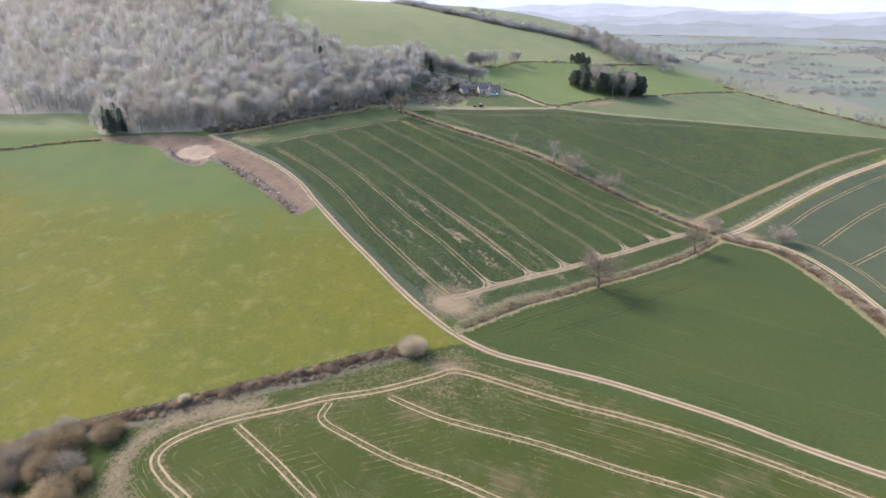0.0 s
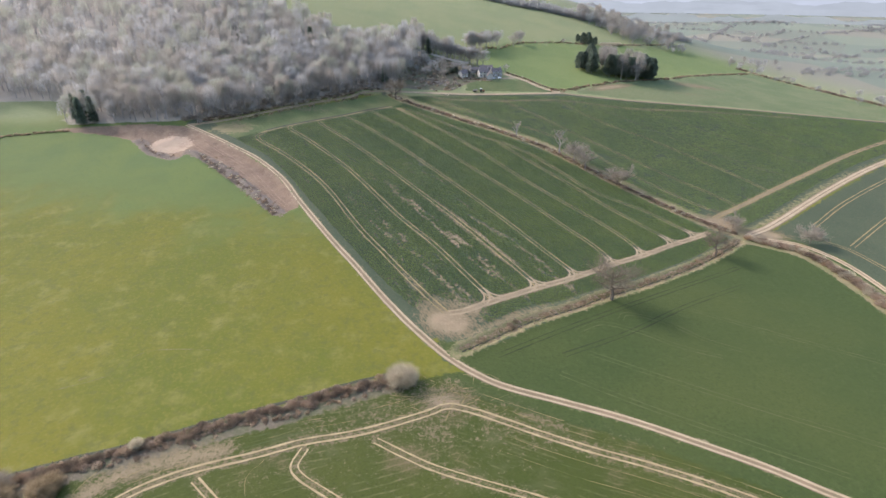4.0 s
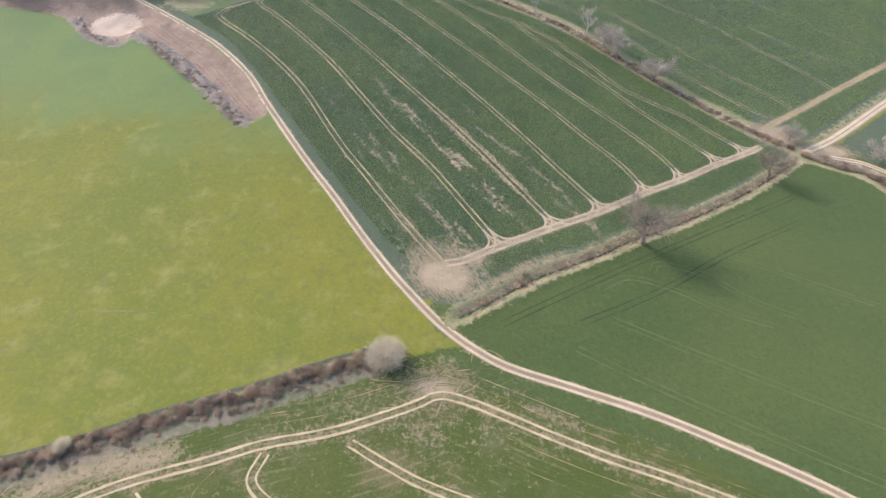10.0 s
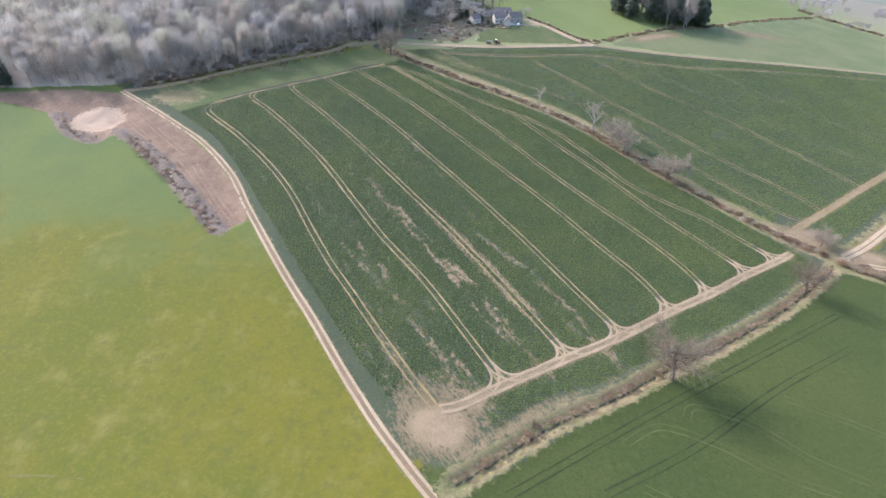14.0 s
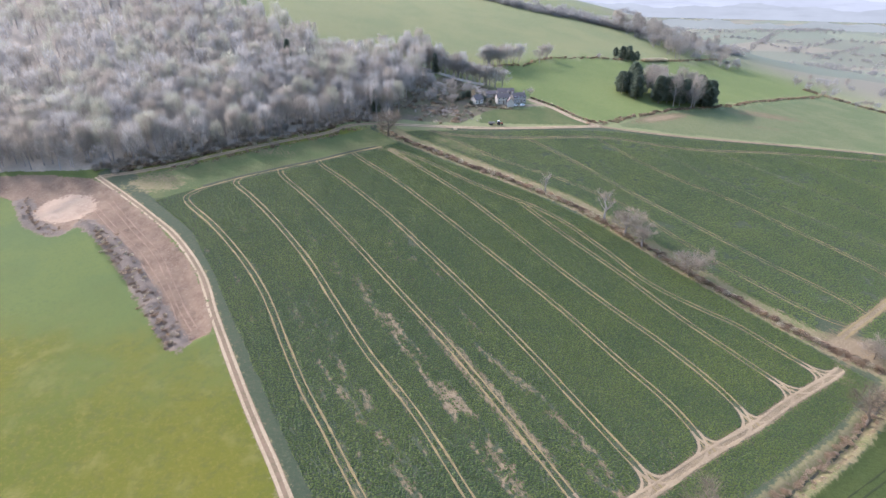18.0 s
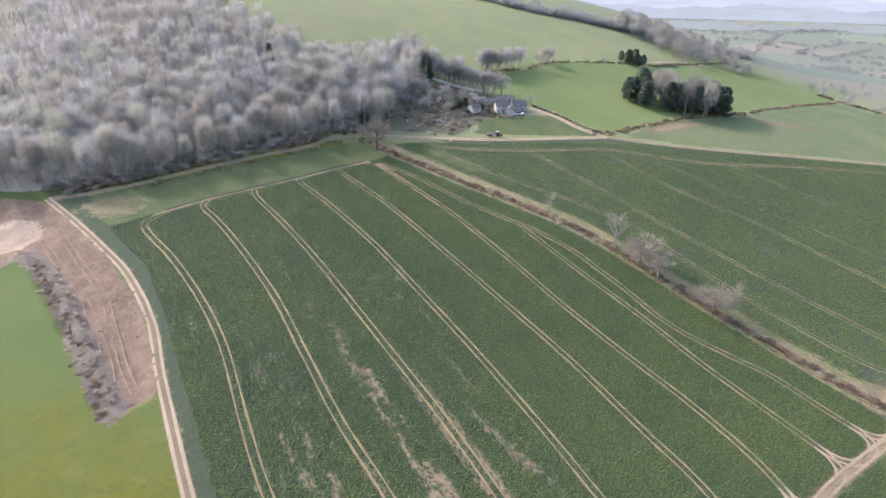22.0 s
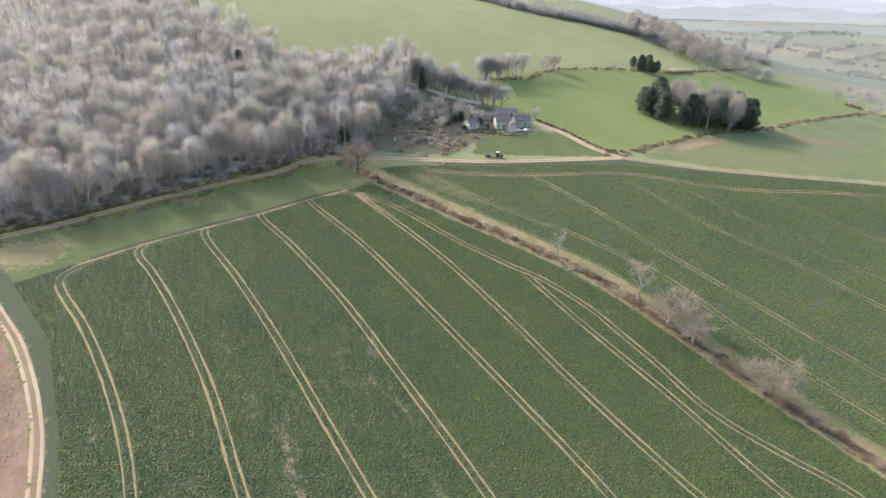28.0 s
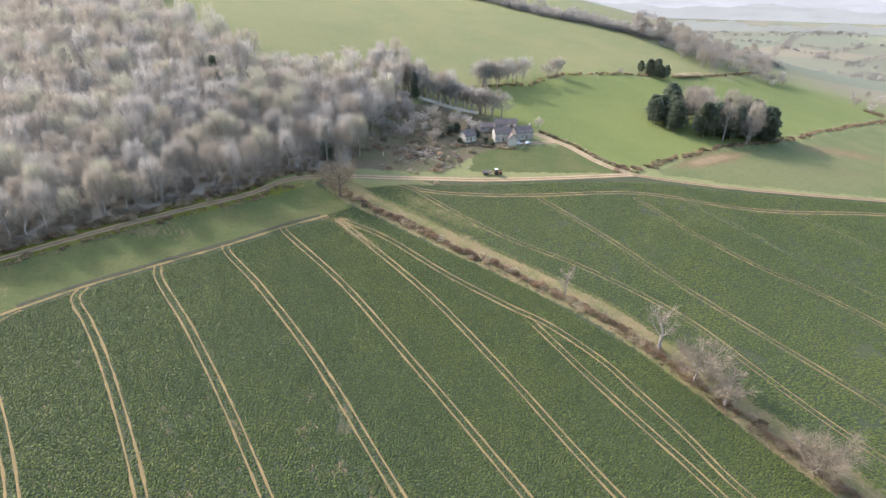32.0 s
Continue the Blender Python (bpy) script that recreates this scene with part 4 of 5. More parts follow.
def bare_tree(seed, height, spread, twigs, wood_mat, twig_mat, twig_w=0.05, limbs=7, trunk=0.028, lean=0.0):
    """Trunk with limbs in one mesh, fine twigs in another; the foot at the origin."""
    rng = random.Random(seed)
    tv, tf, cv, cf = [], [], [], []
    top = Vector((lean * height + rng.uniform(-0.04, 0.04) * height, rng.uniform(-0.05, 0.05) * height, height * 0.62))
    r0 = height * trunk
    base, bends = Vector((0, 0, -0.5)), []
    for i in range(4):
        f = (i + 1) / 4
        q = Vector((top.x * f + rng.uniform(-0.02, 0.02) * height, top.y * f + rng.uniform(-0.02, 0.02) * height, top.z * f))
        rod(tv, tf, base, q, r0 * (1.25 - 0.85 * i / 4), r0 * (1.25 - 0.85 * (i + 1) / 4), 6)
        bends.append((base, q))
        base = q
    tips = [(top, Vector((0, 0, 1)), height * 0.34)]
    for i in range(limbs):
        f = 0.32 + 0.66 * i / limbs + rng.uniform(-0.03, 0.03)
        s = min(3, int(f * 4))
        a = bends[s][0].lerp(bends[s][1], min(1, f * 4 - s))
        w = i * 2.4 + rng.uniform(-0.5, 0.5)
        out_len = spread * (1.0 - 0.5 * abs(f - 0.5)) * rng.uniform(0.75, 1.1)
        rise = height * rng.uniform(0.10, 0.24) + height * 0.1 * (1 - f)
        m = a + Vector((math.cos(w) * out_len * 0.5, math.sin(w) * out_len * 0.5, rise * 0.45))
        e = a + Vector((math.cos(w) * out_len, math.sin(w) * out_len, rise))
        rod(tv, tf, a, m, r0 * 0.42, r0 * 0.28, 4)
        rod(tv, tf, m, e, r0 * 0.28, r0 * 0.10, 4)
        tips += [(m, (e - a).normalized(), out_len * 0.7), (e, (e - a).normalized(), out_len * 0.6)]
        for _ in range(2):
            g = m.lerp(e, rng.uniform(0.1, 0.8))
            h = g + Vector((rng.uniform(-1, 1), rng.uniform(-1, 1), rng.uniform(0.1, 0.9))).normalized() * out_len * rng.uniform(0.35, 0.6)
            rod(tv, tf, g, h, r0 * 0.17, r0 * 0.06, 3)
            tips.append((h, (h - g).normalized(), out_len * 0.5))
    for i in range(twigs):
        a, d, ln = tips[i % len(tips)]
        v = (d + Vector((rng.gauss(0, 0.75), rng.gauss(0, 0.75), rng.gauss(0.18, 0.6)))).normalized()
        s = a + v * rng.uniform(0, 0.5) * ln - d * rng.uniform(0, 0.5) * ln
        e = s + v * ln * rng.uniform(0.45, 1.0)
        sliver(cv, cf, s, e, twig_w * rng.uniform(0.6, 1.4), rng)
    return mesh_from("trunk", tv, tf, wood_mat), mesh_from("crown", cv, cf, twig_mat)


def dome_tree(seed, height, radius, twigs, twig_mat, w=0.08, hollow=False):
    """A woodland tree: slim trunk with raking limbs, and twigs that bulge into a billowing dome."""
    rng = random.Random(seed)
    tv, tf, cv, cf = [], [], [], []
    rod(tv, tf, (0, 0, -0.5), (rng.uniform(-0.4, 0.4), 0, height * 0.4), height * 0.017, height * 0.013, 5)
    rod(tv, tf, (0, 0, height * 0.38), (rng.uniform(-0.6, 0.6), rng.uniform(-0.6, 0.6), height * 0.8), height * 0.013, height * 0.004, 4)
    for i in range(6):
        a = i * 2.4 + seed
        z = height * (0.3 + 0.06 * i)
        rod(tv, tf, (0, 0, z), (math.cos(a) * radius * 0.7, math.sin(a) * radius * 0.7, z + height * 0.28), height * 0.010, height * 0.003, 3)
    lobes = [(rng.uniform(0, 6.28), rng.uniform(0.2, 0.75), rng.uniform(0.36, 0.9), rng.uniform(0.26, 0.46)) for _ in range(12)]
    lobes.append((0, 0, 0.88, 0.4))
    for i in range(twigs):
        a, off, zc, rr = lobes[i % len(lobes)]
        c = Vector((math.cos(a) * off * radius, math.sin(a) * off * radius, zc * height * 0.98))
        d = Vector((rng.gauss(0, 1), rng.gauss(0, 1), rng.gauss(0.35, 0.9))).normalized()
        q = rr * radius * rng.uniform(0.45, 1.0)
        p = c + Vector((d.x * q, d.y * q, d.z * q * 0.9))
        if hollow:
            a = rng.uniform(0, 6.28)
            f = rng.random() ** 0.6
            q = math.sqrt(max(0.0, 1 - (1.25 * f - 0.35) ** 2)) * radius * rng.uniform(0.72, 1.0) * (0.9 + 0.16 * math.sin(3 * a + seed))
            p = Vector((math.cos(a) * q, math.sin(a) * q, height * (0.34 + 0.62 * f)))
            d = Vector((math.cos(a) * 0.8, math.sin(a) * 0.8, 0.5))
        elif i % 2:
            q = rng.random() ** 0.4
            p = Vector((d.x * q * radius * 0.95, d.y * q * radius * 0.95, height * (0.6 + 0.4 * d.z * q)))
        v = (d * 0.7 + Vector((rng.gauss(0, 0.4), rng.gauss(0, 0.4), rng.gauss(0.9 if hollow else 0.7, 0.4)))).normalized()
        sliver(cv, cf, p - v * (1.6 if hollow else 1.0), p + v * rng.uniform(0.9, 2.2), w * rng.uniform(0.6, 1.5), rng)
    return mesh_from("trunk", tv, tf, BARK), mesh_from("crown", cv, cf, twig_mat)


def shrub_mesh(seed, height, radius, twigs, material, w=0.035, core=5):
    """A many-stemmed bare shrub: fans of twigs from the ground, rounded on top."""
    rng = random.Random(seed)
    v, f = [], []
    for _ in range(core):
        a = rng.uniform(0, 6.28)
        rod(v, f, (0, 0, -0.2), (math.cos(a) * radius * 0.5, math.sin(a) * radius * 0.5, height * 0.7), 0.06, 0.02, 3)
    for _ in range(twigs):
        a, q = rng.uniform(0, 6.28), math.sqrt(rng.random())
        s = Vector((math.cos(a) * q * radius * 0.75, math.sin(a) * q * radius * 0.75, height * rng.uniform(0.0, 0.7) * (1.1 - 0.5 * q)))
        d = Vector((math.cos(a) * (0.3 + q) + rng.gauss(0, 0.5), math.sin(a) * (0.3 + q) + rng.gauss(0, 0.5), rng.uniform(0.1, 1.2))).normalized()
        sliver(v, f, s, s + d * height * rng.uniform(0.18, 0.42), w * rng.uniform(0.7, 1.6), rng)
    return mesh_from("shrub", v, f, material)


def conifer_crown(seed, height, radius, count, pine):
    """Needle sprays in tiers on drooping boughs; a pine keeps them high and lumpy."""
    rng = random.Random(seed)
    v, f = [], []
    for i in range(count):
        t = rng.random()
        z = height * (0.12 + 0.86 * t) if pine else height * (0.08 + 0.92 * t)
        r = radius * (math.sin(math.pi * (0.22 + 0.70 * t)) if pine else (1 - t) ** 0.8 + 0.05)
        a = rng.uniform(0, 6.28)
        lump = 0.72 + 0.38 * math.sin(3 * a + seed + 7 * t) * math.sin(9 * t + seed)
        q = r * lump * math.sqrt(rng.uniform(0.25, 1))
        c = Vector((math.cos(a) * q, math.sin(a) * q, z))
        for _ in range(2):
            d = Vector((math.cos(a) + rng.gauss(0, 0.6), math.sin(a) + rng.gauss(0, 0.6), rng.gauss(0.1 if pine else -0.25, 0.4))).normalized()
            sliver(v, f, c, c + d * rng.uniform(0.9, 1.7), rng.uniform(0.25, 0.5), rng)
    return mesh_from("crown", v, f, NEEDLE)


def trunk_only(height, r, seed):
    v, f = [], []
    rod(v, f, (0, 0, -0.5), (0.05 * seed % 0.3, 0, height * 0.5), r, r * 0.7, 6)
    rod(v, f, (0.05 * seed % 0.3, 0, height * 0.5), (0, 0, height * 0.95), r * 0.7, r * 0.15, 6)
    return mesh_from("trunk", v, f, BARK)


def plant(name, label, meshes, x, y, size=1.0, spin=0.0, group="", category="tree", squash=1.0):
    ob = thing(name, label, category, on_land(x, y, -0.1), spin, group)
    for key, me in zip(("trunk", "crown", "ivy"), meshes):
        part(key, me, ob, size=(size, size, size * squash))
    return ob


OAK = bare_tree(1, 17.0, 7.6, 2600, OAK_BARK, OAK_TWIG, 0.034, 13, 0.032)
OAK_SMALL = bare_tree(2, 13.0, 6.0, 1900, OAK_BARK, OAK_TWIG, 0.034, 11, 0.03)
SNAG = bare_tree(3, 12.0, 2.6, 420, BARK, TAN_TWIG, 0.04, 8, 0.022)
SPREADING = [bare_tree(4, 9.0, 4.4, 1900, BARK, TAN_TWIG, 0.038, 9, 0.03), bare_tree(5, 8.5, 4.2, 1800, BARK, TAN_TWIG, 0.038, 9, 0.03)]
WOOD_TREES = [dome_tree(10 + i, 15.0 + i % 3, 3.9 + 0.4 * (i % 2), 950, (TWIG, BROWN_TWIG, TWIG, TWIG, BROWN_TWIG, BUDDING)[i], 0.029, True) for i in range(6)]
EDGE_TREES = WOOD_TREES + [bare_tree(150 + i, 16.0, 4.2, 800, BARK, (TWIG, BROWN_TWIG, TWIG, BROWN_TWIG)[i], 0.032, 11, 0.014) for i in range(4)]
HEDGE_DOMES = [bare_tree(27 + i, 8.5, 5.6, 3200, OAK_BARK, TAN_TWIG, 0.034, 12, 0.022) for i in range(2)]
ROW_TREES = [bare_tree(140 + i, 14.0, 4.6, 1100, BARK, (TWIG, BROWN_TWIG, TWIG)[i], 0.05, 9, 0.018) for i in range(3)]
PINES = [(trunk_only(16, 0.3, i), conifer_crown(30 + i, 17.0, 5.8, 1500, True)) for i in range(3)]
SPRUCES = [(trunk_only(14, 0.22, i), conifer_crown(40 + i, 16.0, 3.0, 1100, False)) for i in range(2)]

plant("oak_tree", "large bare oak with a spreading crown by the ditch", OAK, 69, 215, 1.2, 0.6)
plant("oak_tree", "smaller bare oak leaning over the ditch", OAK_SMALL, 133, 263, 1.1, 2.2)
plant("dead_tree", "tall thin half-dead tree in the hedge", SNAG, 78, 377, 1.75, 0.4)
plant("hedge_tree", "low spreading pale bare tree in the hedge", SPREADING[0], 85, 366, 1.6, 1.1, "hedge trees")
plant("hedge_tree", "low spreading pale bare tree in the hedge", SPREADING[1], 91, 358, 1.55, 2.6, "hedge trees")
plant("hedge_tree", "round twiggy bare tree in the hedge", HEDGE_DOMES[0], 106, 339, 1.3, 4.0, "hedge trees")
plant("hedge_tree", "thin bare sapling in the hedge", SNAG, 52, 399, 1.1, 3.0, "hedge trees")
plant("hedge_tree", "round twiggy bare tree by the field gate", HEDGE_DOMES[1], 190, 281, 1.1, 0.3, "hedge trees")
plant("hedge_tree", "bare twiggy tree by the field corner", HEDGE_DOMES[0], 157, 296, 0.85, 5.0, "hedge trees")
plant("oak_tree", "pale bare oak at the corner of the wood", OAK_SMALL, -34, 449, 1.3, 4.4)

WILLOW = shrub_mesh(60, 5.2, 3.6, 3800, PALE_TWIG, 0.022, 8)
ob = thing("willow_bush", "pale rounded bare willow bush by the track bend", "bush", on_land(-11, 164))
part("stem_clump", WILLOW, ob, size=(1.5, 1.5, 1.25))
ob = thing("willow_bush", "small pale bare bush in the hedge", "bush", on_land(-82, 138.5), 1.0)
part("stem_clump", WILLOW, ob, size=0.6)
BRAMBLES = [shrub_mesh(74 + i, 6.0, 3.6, 1900, (BRAMBLE, TAN_TWIG)[i], 0.03, 8) for i in range(2)]
SCRUB = [shrub_mesh(70 + i, 6.0, 3.4, 1250, (TAN_TWIG, BROWN_TWIG, TAN_TWIG)[i], 0.026, 8) for i in range(3)]
rng = random.Random(5)
for k in range(95):
    x, y = rng.uniform(-155, -95), rng.uniform(76, 127)
    if y > 125 + (x + 112) * 0.5 or x > -94 - 0.25 * (118 - y):
        continue
    ob = thing("thorn_bush", "tall tangled bare thorn bush in the field corner", "bush", on_land(x, y), rng.uniform(0, 6), "corner scrub")
    part("stem_clump", BRAMBLES[k % 4 == 0], ob, size=rng.uniform(0.75, 1.4))


# ---- hedges, each a row of shrubs ----
HEDGE_SHRUBS = [shrub_mesh(80 + i, 1.9, 1.8, 640, (THORN, DARK_THORN, DEAD_GRASS, PALE_TWIG)[i], 0.026, 4) for i in range(4)]
GRASS_TUFT = [shrub_mesh(90 + i, 0.9, 0.9, 150, DEAD_GRASS, 0.05, 0) for i in range(3)]


def hedge(name, label, line, gap, size, seed, meshes, jitter=0.5, key="shrub", limit=300, bare=0.0):
    rng = random.Random(seed)
    ob = thing(name, label, "hedge", kind="")
    s, n = 0.0, 0
    total = len(line) - 1
    while s < total and n < limit:
        p = line[int(s)]
        if rng.random() > bare:
            x, y = p[0] + rng.gauss(0, jitter), p[1] + rng.gauss(0, jitter)
            k = size * rng.uniform(0.8, 1.15)
            part(key, rng.choice(meshes), ob, at=on_land(x, y, -0.05), spin=rng.uniform(0, 6.28), size=(k, k, k * rng.uniform(0.85, 1.12)))
            n += 1
        s += gap * rng.uniform(0.6, 1.4)
    return ob


hedge("field_hedge", "long brown leafless thorn hedge between two crop fields", HEDGE_MID, 0.95, 0.95, 1, HEDGE_SHRUBS, 0.9, limit=290)
hedge("hedge_bank", "pale dead grass along the hedge foot", shifted(HEDGE_MID, -2.6), 1.0, 0.7, 41, GRASS_TUFT, 0.6, "tuft", 260, 0.2)
hedge("field_hedge", "trimmed brown leafless hedge along the pasture", HEDGE_WEST, 0.52, 0.78, 2, HEDGE_SHRUBS[:2] + HEDGE_SHRUBS[:1] + HEDGE_SHRUBS[2:3], 0.9, limit=300)
tagged(new("hedge_dark_strip", strip(shifted(HEDGE_WEST, 2.3), 1.1, VERGE_DARK, 0.07, "hedge_dark_strip", 0.35, 301)), "thin dark strip on the pasture side of the hedge", "ditch", kind="structure")
hedge("bramble_bank", "low brown brambles along the hedge foot", shifted(HEDGE_WEST, -2.4), 0.55, 0.5, 46, HEDGE_SHRUBS[:3] + GRASS_TUFT[:1], 1.1, limit=300)
hedge("field_hedge", "thick brown leafless hedge beside the dirt track", HEDGE_EAST, 0.8, 1.35, 3, HEDGE_SHRUBS, 1.1, limit=290)
hedge("ditch_bank", "rusty dead grass and brambles along a ditch", shifted(DITCH, 0.9), 0.62, 0.8, 4, GRASS_TUFT * 3 + HEDGE_SHRUBS[:1], 0.6, "tuft", 290)
tagged(new("ditch_bed", strip(DITCH, 1.0, VERGE_DARK, -0.75, "ditch_bed", 0.3, 302)), "dark bed of the field ditch", "ditch", kind="structure")
hedge("ditch_bank", "pale straw-coloured grass on the field side of the ditch", shifted(DITCH, -2.4), 0.75, 0.75, 49, GRASS_TUFT, 0.45, "tuft", 250, 0.1)
hedge("field_hedge", "low scrubby hedge round the upper pasture", BACK_HEDGE, 1.5, 0.85, 5, HEDGE_SHRUBS[:3] + HEDGE_SHRUBS[1:2], 1.2)
hedge("field_hedge", "dark hedge line on the valley side", RIGHT_HEDGE, 2.2, 1.5, 6, HEDGE_SHRUBS, 1.2)
hedge("field_hedge", "low hedge at the top of the pasture", BACK_ROW, 2.0, 0.85, 7, HEDGE_SHRUBS[:2], 1.2)
hedge("bank_scrub", "grubbed-out hedge brash along the dug bank", shifted(SPOIL_RIDGE, -0.6), 0.45, 0.5, 8, HEDGE_SHRUBS[1:2] + HEDGE_SHRUBS[3:4] + HEDGE_SHRUBS[:1], 1.5, bare=0.1)
hedge("bank_scrub", "grubbed-out brash round the sandy pit", PIT_RIM, 0.5, 0.4, 48, HEDGE_SHRUBS[:3] + GRASS_TUFT[:1], 1.3, bare=0.3)

# ---- the wood ----
rng = random.Random(21)
gx, gy = np.meshgrid(np.arange(-620, 0, 5.9), np.arange(360, 900, 5.9))
gx = gx + (hash2(gx, gy, 1) - 0.5) * 6
gy = gy + (hash2(gx, gy, 2) - 0.5) * 6
ok = inside(WOOD, gx, gy) & (line_distance(WOOD_TRACK[::4], gx, gy) > 5.0)
spots = np.c_[gx[ok], gy[ok]]
order = np.argsort(line_distance(WOOD_TRACK[::4], spots[:, 0], spots[:, 1]))
spots = spots[order]
for k, (x, y) in enumerate(spots[:290]):
    plant("woodland_tree", "tall bare deciduous tree in the hillside wood", EDGE_TREES[k * 7 % 10], x, y, rng.uniform(0.85, 1.3), rng.uniform(0, 6.28), "wood")
for k, (x, y) in enumerate([(-222, 366), (-216, 369), (-228, 372), (-226, 380), (-12, 560), (-48, 486), (-45, 478), (-66, 552), (-40, 548), (-110, 520)]):
    plant("spruce_tree", "dark evergreen spruce among bare trees", SPRUCES[k % 2], x, y, rng.uniform(0.85, 1.15), k, "spruces in the wood")


def join_copies(name, meshes, spots, rng, material_of, lo, hi):
    """Many copies of a few meshes as one mesh."""
    vs, ts, ms, base = [], [], [], 0
    raw, mats = [], []
    for me in meshes:
        co = np.empty(len(me.vertices) * 3, np.float32)
        me.vertices.foreach_get("co", co)
        me.calc_loop_triangles()
        tr = np.empty(len(me.loop_triangles) * 3, np.int32)
        me.loop_triangles.foreach_get("vertices", tr)
        raw.append((co.reshape(-1, 3), tr.reshape(-1, 3)))
        if me.materials[0] not in mats:
            mats.append(me.materials[0])
    for k, (x, y) in enumerate(spots):
        for i in material_of(k):
            co, tr = raw[i]
            s, a = lo + (hi - lo) * hash2(x, y, 5), 6.28 * hash2(x, y, 6)
            c, d = math.cos(a) * s, math.sin(a) * s
            q = np.c_[co[:, 0] * c - co[:, 1] * d, co[:, 0] * d + co[:, 1] * c, co[:, 2] * s] + np.array(on_land(x, y, -0.1))
            vs.append(q)
            ts.append(tr + base)
            ms.append(np.full(len(tr), mats.index(meshes[i].materials[0]), np.int32))
            base += len(q)
    me = tri_mesh(name, np.vstack(vs), np.vstack(ts), mats[0])
    for m in mats[1:]:
        me.materials.append(m)
    me.polygons.foreach_set("material_index", np.concatenate(ms))
    return me


LIGHT_TREES = [dome_tree(50 + i, 16.0, 4.3, 310, (TWIG, BROWN_TWIG, BUDDING)[i], 0.062, True) for i in range(3)]
rest = spots[290:]
deep = line_distance(WOOD_TRACK[::4], rest[:, 0], rest[:, 1])
rest = rest[hash2(rest[:, 0], rest[:, 1], 9) < np.where(deep > 160, 0.34, np.where(deep > 80, 0.6, 0.92))]
flat = [m for pair in LIGHT_TREES for m in pair]
me = join_copies("woodland", flat, rest, rng, lambda k: (4, 5) if k % 5 == 0 else (2 * (k % 2), 2 * (k % 2) + 1), 0.85, 1.3)
tagged(new("woodland", me), "hazy grey-brown leafless wood up the hillside", "wood", kind="stuff")

# clump of evergreens in the upper pasture, and bare trees round it
rng = random.Random(8)
for k in range(46):
    a, q = k * 2.4, math.sqrt((k + 0.5) / 46)
    x, y = 168 + math.cos(a) * q * 39, 574 + math.sin(a) * q * 19
    if 146 < x < 152:
        continue
    if 152 <= x < 194 and k % 5 not in (0, 3):
        plant("bare_tree", "bare brown tree among the evergreens", (WOOD_TREES[1], WOOD_TREES[4], ROW_TREES[1])[k % 3], x, y, rng.uniform(1.25, 1.6), k, "clump in the pasture")
    else:
        plant("pine_tree", "dark rounded pine in a pasture clump", PINES[k % 3], x, y, rng.uniform(0.85, 1.2), k, "clump in the pasture", squash=rng.uniform(0.9, 1.1))
COPSE = [(160, 800), (188, 786), (203, 761), (219, 731), (239, 720), (268, 738), (295, 762), (315, 800), (300, 835), (200, 835)]
for k in range(170):
    x, y = rng.uniform(150, 320), rng.uniform(715, 840)
    if inside(COPSE, np.array([x]), np.array([y]))[0]:
        plant("bare_tree", "bare brown tree in the copse on the crest", (ROW_TREES + WOOD_TREES[1:5:3])[k % 5], x, y, rng.uniform(0.85, 1.3), k, "crest copse")
groups = [((46, 606), 19, 5, 24, 1.1), ((81, 635), 1, 1, 2, 1.1), ((134, 664), 3, 2, 2, 0.45), ((300, 752), 26, 5, 9, 0.7), ((380, 740), 40, 10, 12, 0.7)]
for (cx, cy), wx, wy, n, size in groups:
    for k in range(n):
        dx = rng.gauss(0, wx * 0.6)
        plant("bare_tree", "bare tree along the pasture hedge", (ROW_TREES + WOOD_TREES[:2])[k % 5], cx + dx, cy + dx * 0.6 + rng.gauss(0, wy), size * rng.uniform(0.75, 1.15), k, "pasture hedge trees")
for k in range(5):
    plant("pine_tree", "dark evergreen at the pasture hedge", PINES[k % 3], 152 + k * 5, 674 + rng.gauss(0, 3), rng.uniform(0.5, 0.85), k, "pasture hedge trees")
for k in range(7):
    ob = thing("blossom_bush", "pale blackthorn bush in blossom", "bush", on_land(182 + k * 4, 684 + k * 3), k, "blossom bushes")
    part("stem_clump", WILLOW, ob, size=(1.0, 1.0, 0.8))
for k in range(26):
    p = RIGHT_HEDGE[int(rng.uniform(0, len(RIGHT_HEDGE) - 1))]
    plant("bare_tree", "round bare hedgerow tree on the valley side", ROW_TREES[k % 3], p[0] + rng.gauss(0, 12), p[1] + rng.gauss(0, 12), rng.uniform(0.5, 0.9), k, "valley hedge trees")
for k in range(60):
    x, y = rng.uniform(-58, 14), rng.uniform(556, 600)
    if y > 564 - 0.35 * (x + 14) + 2 and y < 590 - 0.35 * (x + 14) and x < 0.9 * (606 - y) - 18:
        plant("bare_tree", "tall bare tree in the strip above the estate wall", (ROW_TREES + WOOD_TREES[:4])[k % 7], x, y, rng.uniform(0.95, 1.25), k, "wall trees")
for k in range(30):
    f = k / 29 * 0.8
    plant("bare_tree", "ivy-dark bare tree along the white estate wall", ROW_TREES[k % 3], -22 + 74 * f + rng.gauss(0, 2), 570 - 24 * f + rng.gauss(0, 2), rng.uniform(1.0, 1.5), k, "wall trees")

